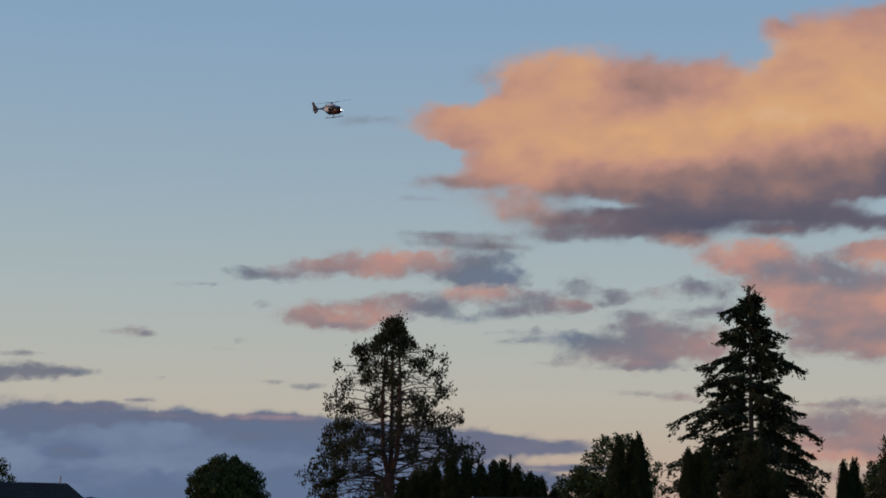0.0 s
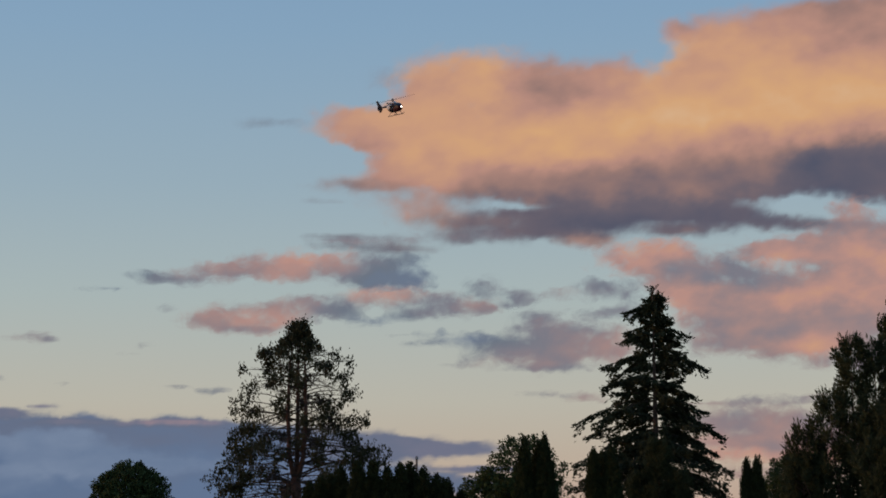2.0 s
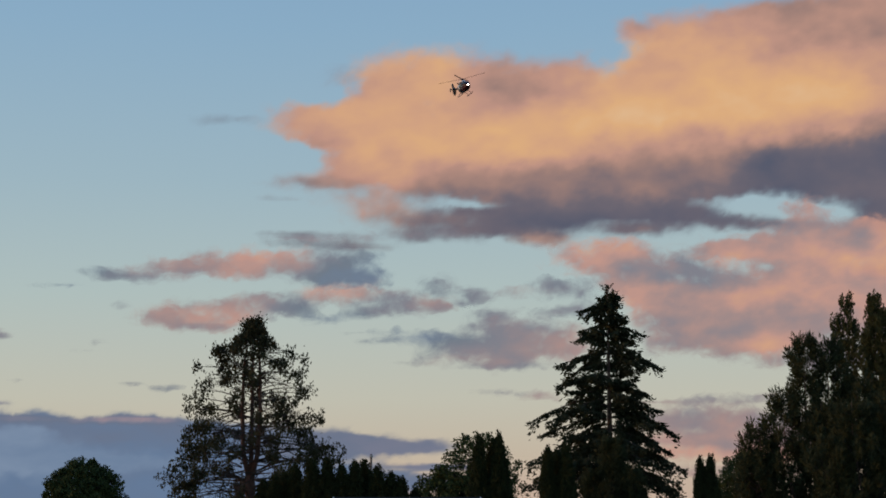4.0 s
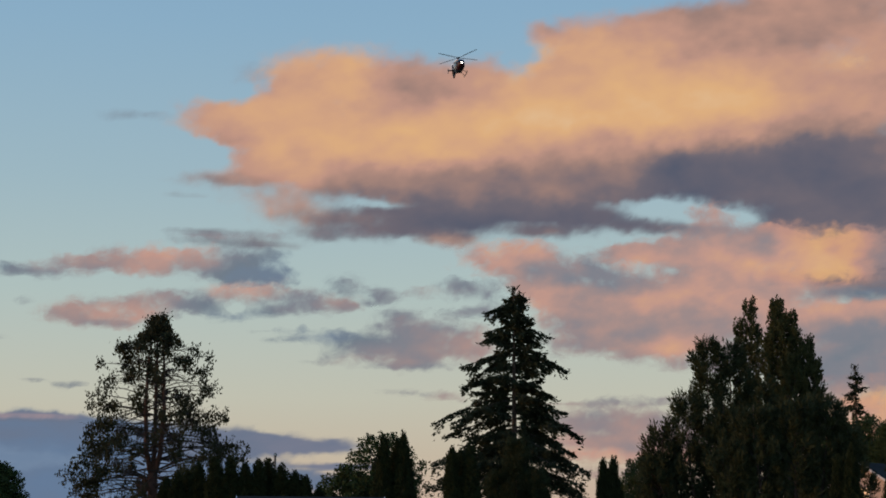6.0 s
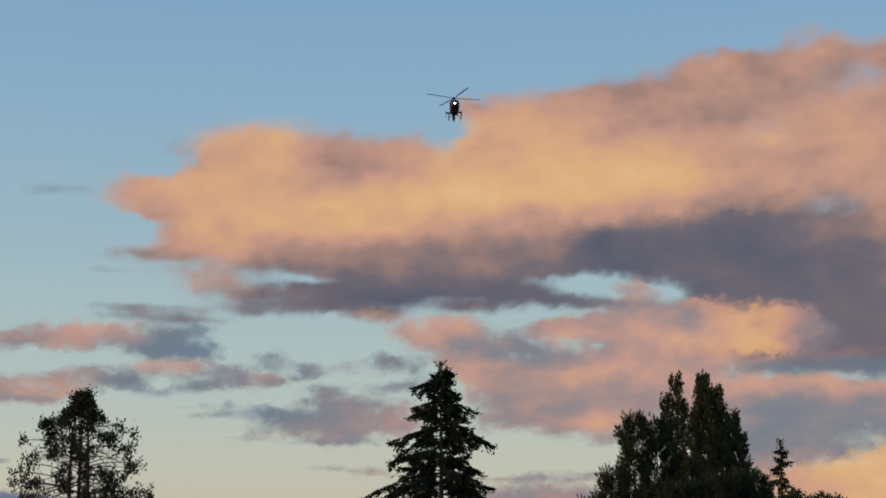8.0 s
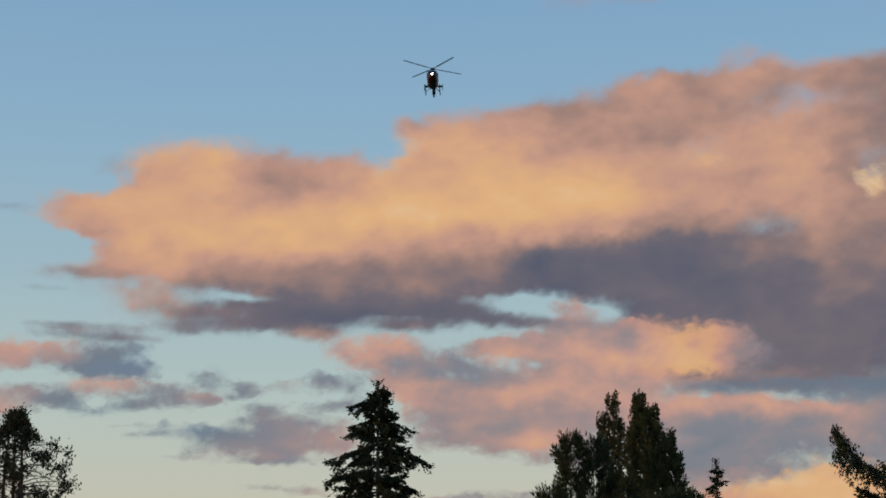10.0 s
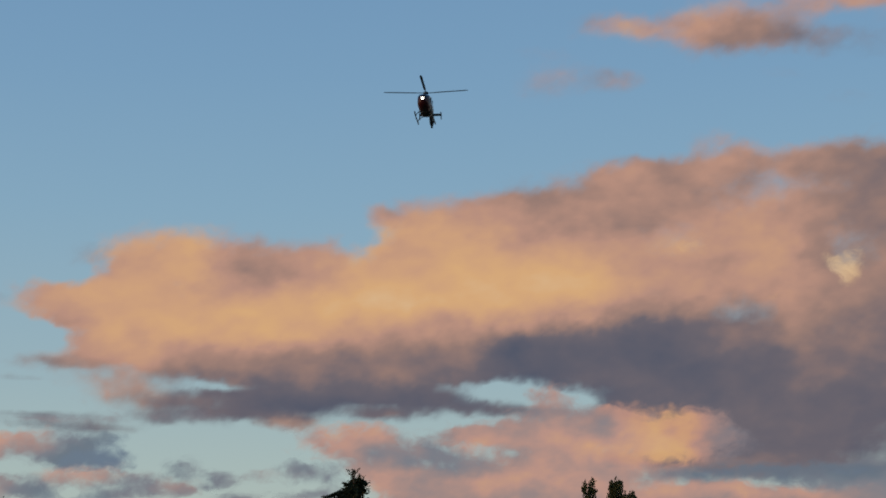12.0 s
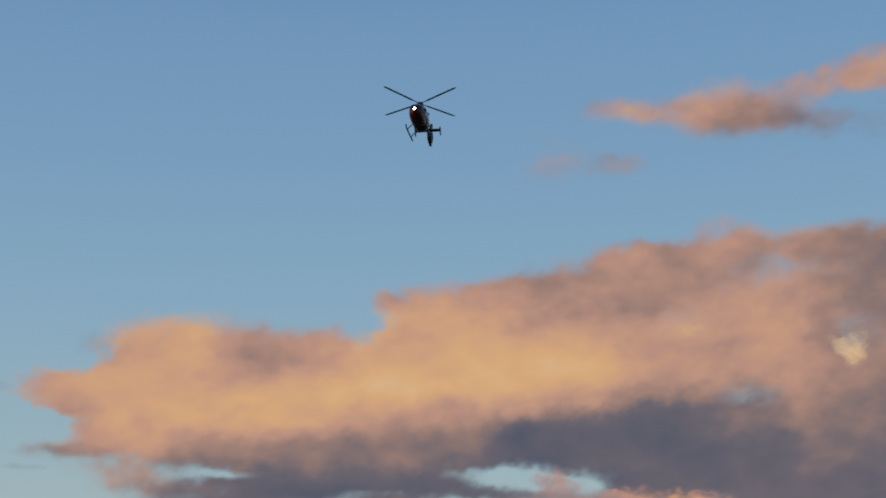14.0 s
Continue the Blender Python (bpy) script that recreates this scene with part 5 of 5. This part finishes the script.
    bm = slab(bmesh.new(), [(-5.7, -1.7), (-6.55, -1.55), (-6.5, -2.05), (-6.15, -2.1)], "y", 0.22)
    part("lower_fin", bm, NAVY, h)
    bm = box(bmesh.new(), -4.85, -4.28, -1.30, 1.30, -1.11, -0.99, 0.02)
    part("stabiliser", bm, NAVY, h)
    for side in (-1, 1):
        bm = slab(bmesh.new(), [(-4.25, -0.80), (-4.80, -0.72), (-5.05, -1.50), (-4.70, -1.55)], "y", 0.08)
        bmesh.ops.translate(bm, verts=bm.verts, vec=(0, side * 1.32, 0))
        part("end_plate", bm, NAVY, h)
    # skids
    for side in (-1, 1):
        y = side * 1.02
        bm = tube(bmesh.new(), [(2.05, y, -3.10), (1.85, y, -3.26), (1.4, y, -3.34), (-1.5, y, -3.34), (-1.7, y, -3.32)], 0.075, 8)
        part("skid", bm, STEEL, h, smooth=True)
    for x in (1.05, -0.95):
        bm = tube(bmesh.new(), [(x, -1.02, -3.34), (x, -0.95, -3.05), (x, -0.55, -2.70), (x, 0, -2.62), (x, 0.55, -2.70), (x, 0.95, -3.05), (x, 1.02, -3.34)], 0.05, 8)
        part("cross_tube", bm, STEEL, h, smooth=True)
    # lights
    bm = tube(bmesh.new(), [(2.74, 0, -1.80), (2.98, 0, -1.80)], [0.17, 0.19], 16)
    light = part("landing_light", bm, STEEL, h, "lit landing light in the nose", smooth=True)
    bm = tube(bmesh.new(), [(2.98, 0, -1.80), (3.01, 0, -1.80), (3.05, 0, -1.80)], [0.14, 0.13, 0.06], 16)
    part("lens", bm, LIGHT_ON, light, "glowing white lens", smooth=True)
    bm = tube(bmesh.new(), [(-6.75, 0, 0.60), (-6.75, 0, 0.68)], [0.035, 0.03], 8)
    part("tail_light", bm, STROBE, h, "small white tail light")
    # mast and four-bladed rotor
    bm = tube(bmesh.new(), [(0, 0, -0.5), (0, 0, -0.05)], [0.2, 0.13], 12)
    part("mast", bm, STEEL, h, smooth=True)
    bm = tube(bmesh.new(), [(0, 0, -0.14), (0, 0, -0.02), (0, 0, 0.10), (0, 0, 0.16)], [0.22, 0.34, 0.30, 0.10], 14)
    rotor = part("rotor", bm, STEEL, h, "rotor hub", smooth=True)
    for k in range(4):
        bm = bmesh.new()
        cs = [(0.28, 0.07, 0.05), (0.9, 0.07, 0.05), (1.15, 0.15, 0.03), (4.75, 0.15, 0.02), (5.1, 0.09, 0.014)]
        rings = []
        for x, c, th in cs:
            z = 0.02 + 0.045 * x
            rings.append([bm.verts.new((x, y, z + dz)) for y, dz in ((c, 0.0), (c * 0.3, th), (-c, 0.0), (c * 0.3, -th))])
        for a, b in zip(rings, rings[1:]):
            for i in range(4):
                bm.faces.new((a[i], a[(i + 1) % 4], b[(i + 1) % 4], b[i]))
        bm.faces.new(rings[0])
        bm.faces.new(rings[-1][::-1])
        blade = part("blade", bm, BLADE, rotor)
        blade.matrix_basis = Matrix.Rotation(k * math.pi / 2, 4, "Z")
    tagged(h, "dark red and white helicopter with its landing light on", "helicopter")
    return h, rotor


heli, rotor = helicopter()

# seconds, azimuth, elevation, distance, nose to the right of the way to the observer, bank to its right, nose up
FLIGHT = (
    (0.0, -8.40, 12.72, 428, 40, 15, -5), (0.5, -7.03, 12.81, 424, 38, 16, -5), (1.0, -5.74, 12.85, 420, 36, 17, -5),
    (1.5, -4.57, 12.89, 416, 33, 18, -5), (2.0, -3.47, 12.96, 411, 30, 17, -4), (3.25, -1.10, 13.30, 397, 22, 13, -1), (4.5, 0.83, 13.68, 379, 15, 9, 1),
    (5.0, 1.49, 13.81, 371, 13, 8, 2), (5.5, 2.14, 13.98, 362, 11, 7, 3), (6.0, 2.80, 14.20, 352, 9, 6, 3), (6.5, 3.42, 14.41, 342, 7, 5, 4),
    (7.0, 3.96, 14.66, 332, 5, 4, 4), (7.5, 4.49, 14.96, 321, 3, 4, 4), (8.0, 4.96, 15.28, 311, 1, 3, 3), (9.25, 5.88, 16.20, 284, -1, 1, 3),
    (10.5, 6.50, 17.20, 257, -3, 0, 3), (11.0, 6.66, 17.72, 246, -5, 0, 3), (11.5, 6.78, 18.22, 235, -6, -1, 3), (12.0, 6.84, 18.72, 225, -7, -1, 3),
    (12.5, 6.86, 19.27, 216, -8, -1, 3), (13.0, 6.82, 19.84, 208, -9, -1, 3), (13.5, 6.70, 20.43, 199, -10, -1, 3), (14.0, 6.56, 21.02, 191, -10, -1, 3))
# where a blade stands, in degrees from the observer's right towards the observer
BLADES = ((0, 72), (0.5, 54), (1, 36), (1.5, 18), (2, 0), (4.5, -90), (5, -102), (5.5, -120), (6, -134), (6.5, -152), (7, -172), (7.5, -191), (8, -208), (10.5, -329), (11, -368), (11.5, -404), (12, -443), (12.5, -497), (13, -552), (13.5, -614), (14, -675))


def motions():
    flight = np.array(FLIGHT)
    rows = []
    for t, az, el, d, nose, bank, up in FLIGHT:
        a, e = radians(az), radians(el)
        at = EYE + Vector((math.sin(a) * math.cos(e), math.cos(a) * math.cos(e), math.sin(e))) * d
        yaw = -90 - az + nose
        rows.append((t, Matrix.Translation(at) @ Matrix.Rotation(radians(yaw), 4, "Z") @ Matrix.Rotation(radians(-up), 4, "Y") @ Matrix.Rotation(radians(bank), 4, "X")))
    walk(heli, rows)
    spin = []
    times, turns = [b[0] for b in BLADES], []
    total = 0.0
    for k, (t, angle) in enumerate(BLADES):
        if k:
            steps = (t - times[k - 1]) / 0.5
            gain = -(angle - BLADES[k - 1][1])
            total += 1170 * steps + gain
        turns.append(total)
    first = -BLADES[0][1]
    for i in range(421):
        t = i / 30
        az = np.interp(t, flight[:, 0], flight[:, 1])
        nose = np.interp(t, flight[:, 0], flight[:, 4])
        spin.append((t, Matrix.Rotation(radians(first + np.interp(t, times, turns) - az - (-90 - az + nose)), 4, "Z")))
    walk(rotor, spin)


motions()
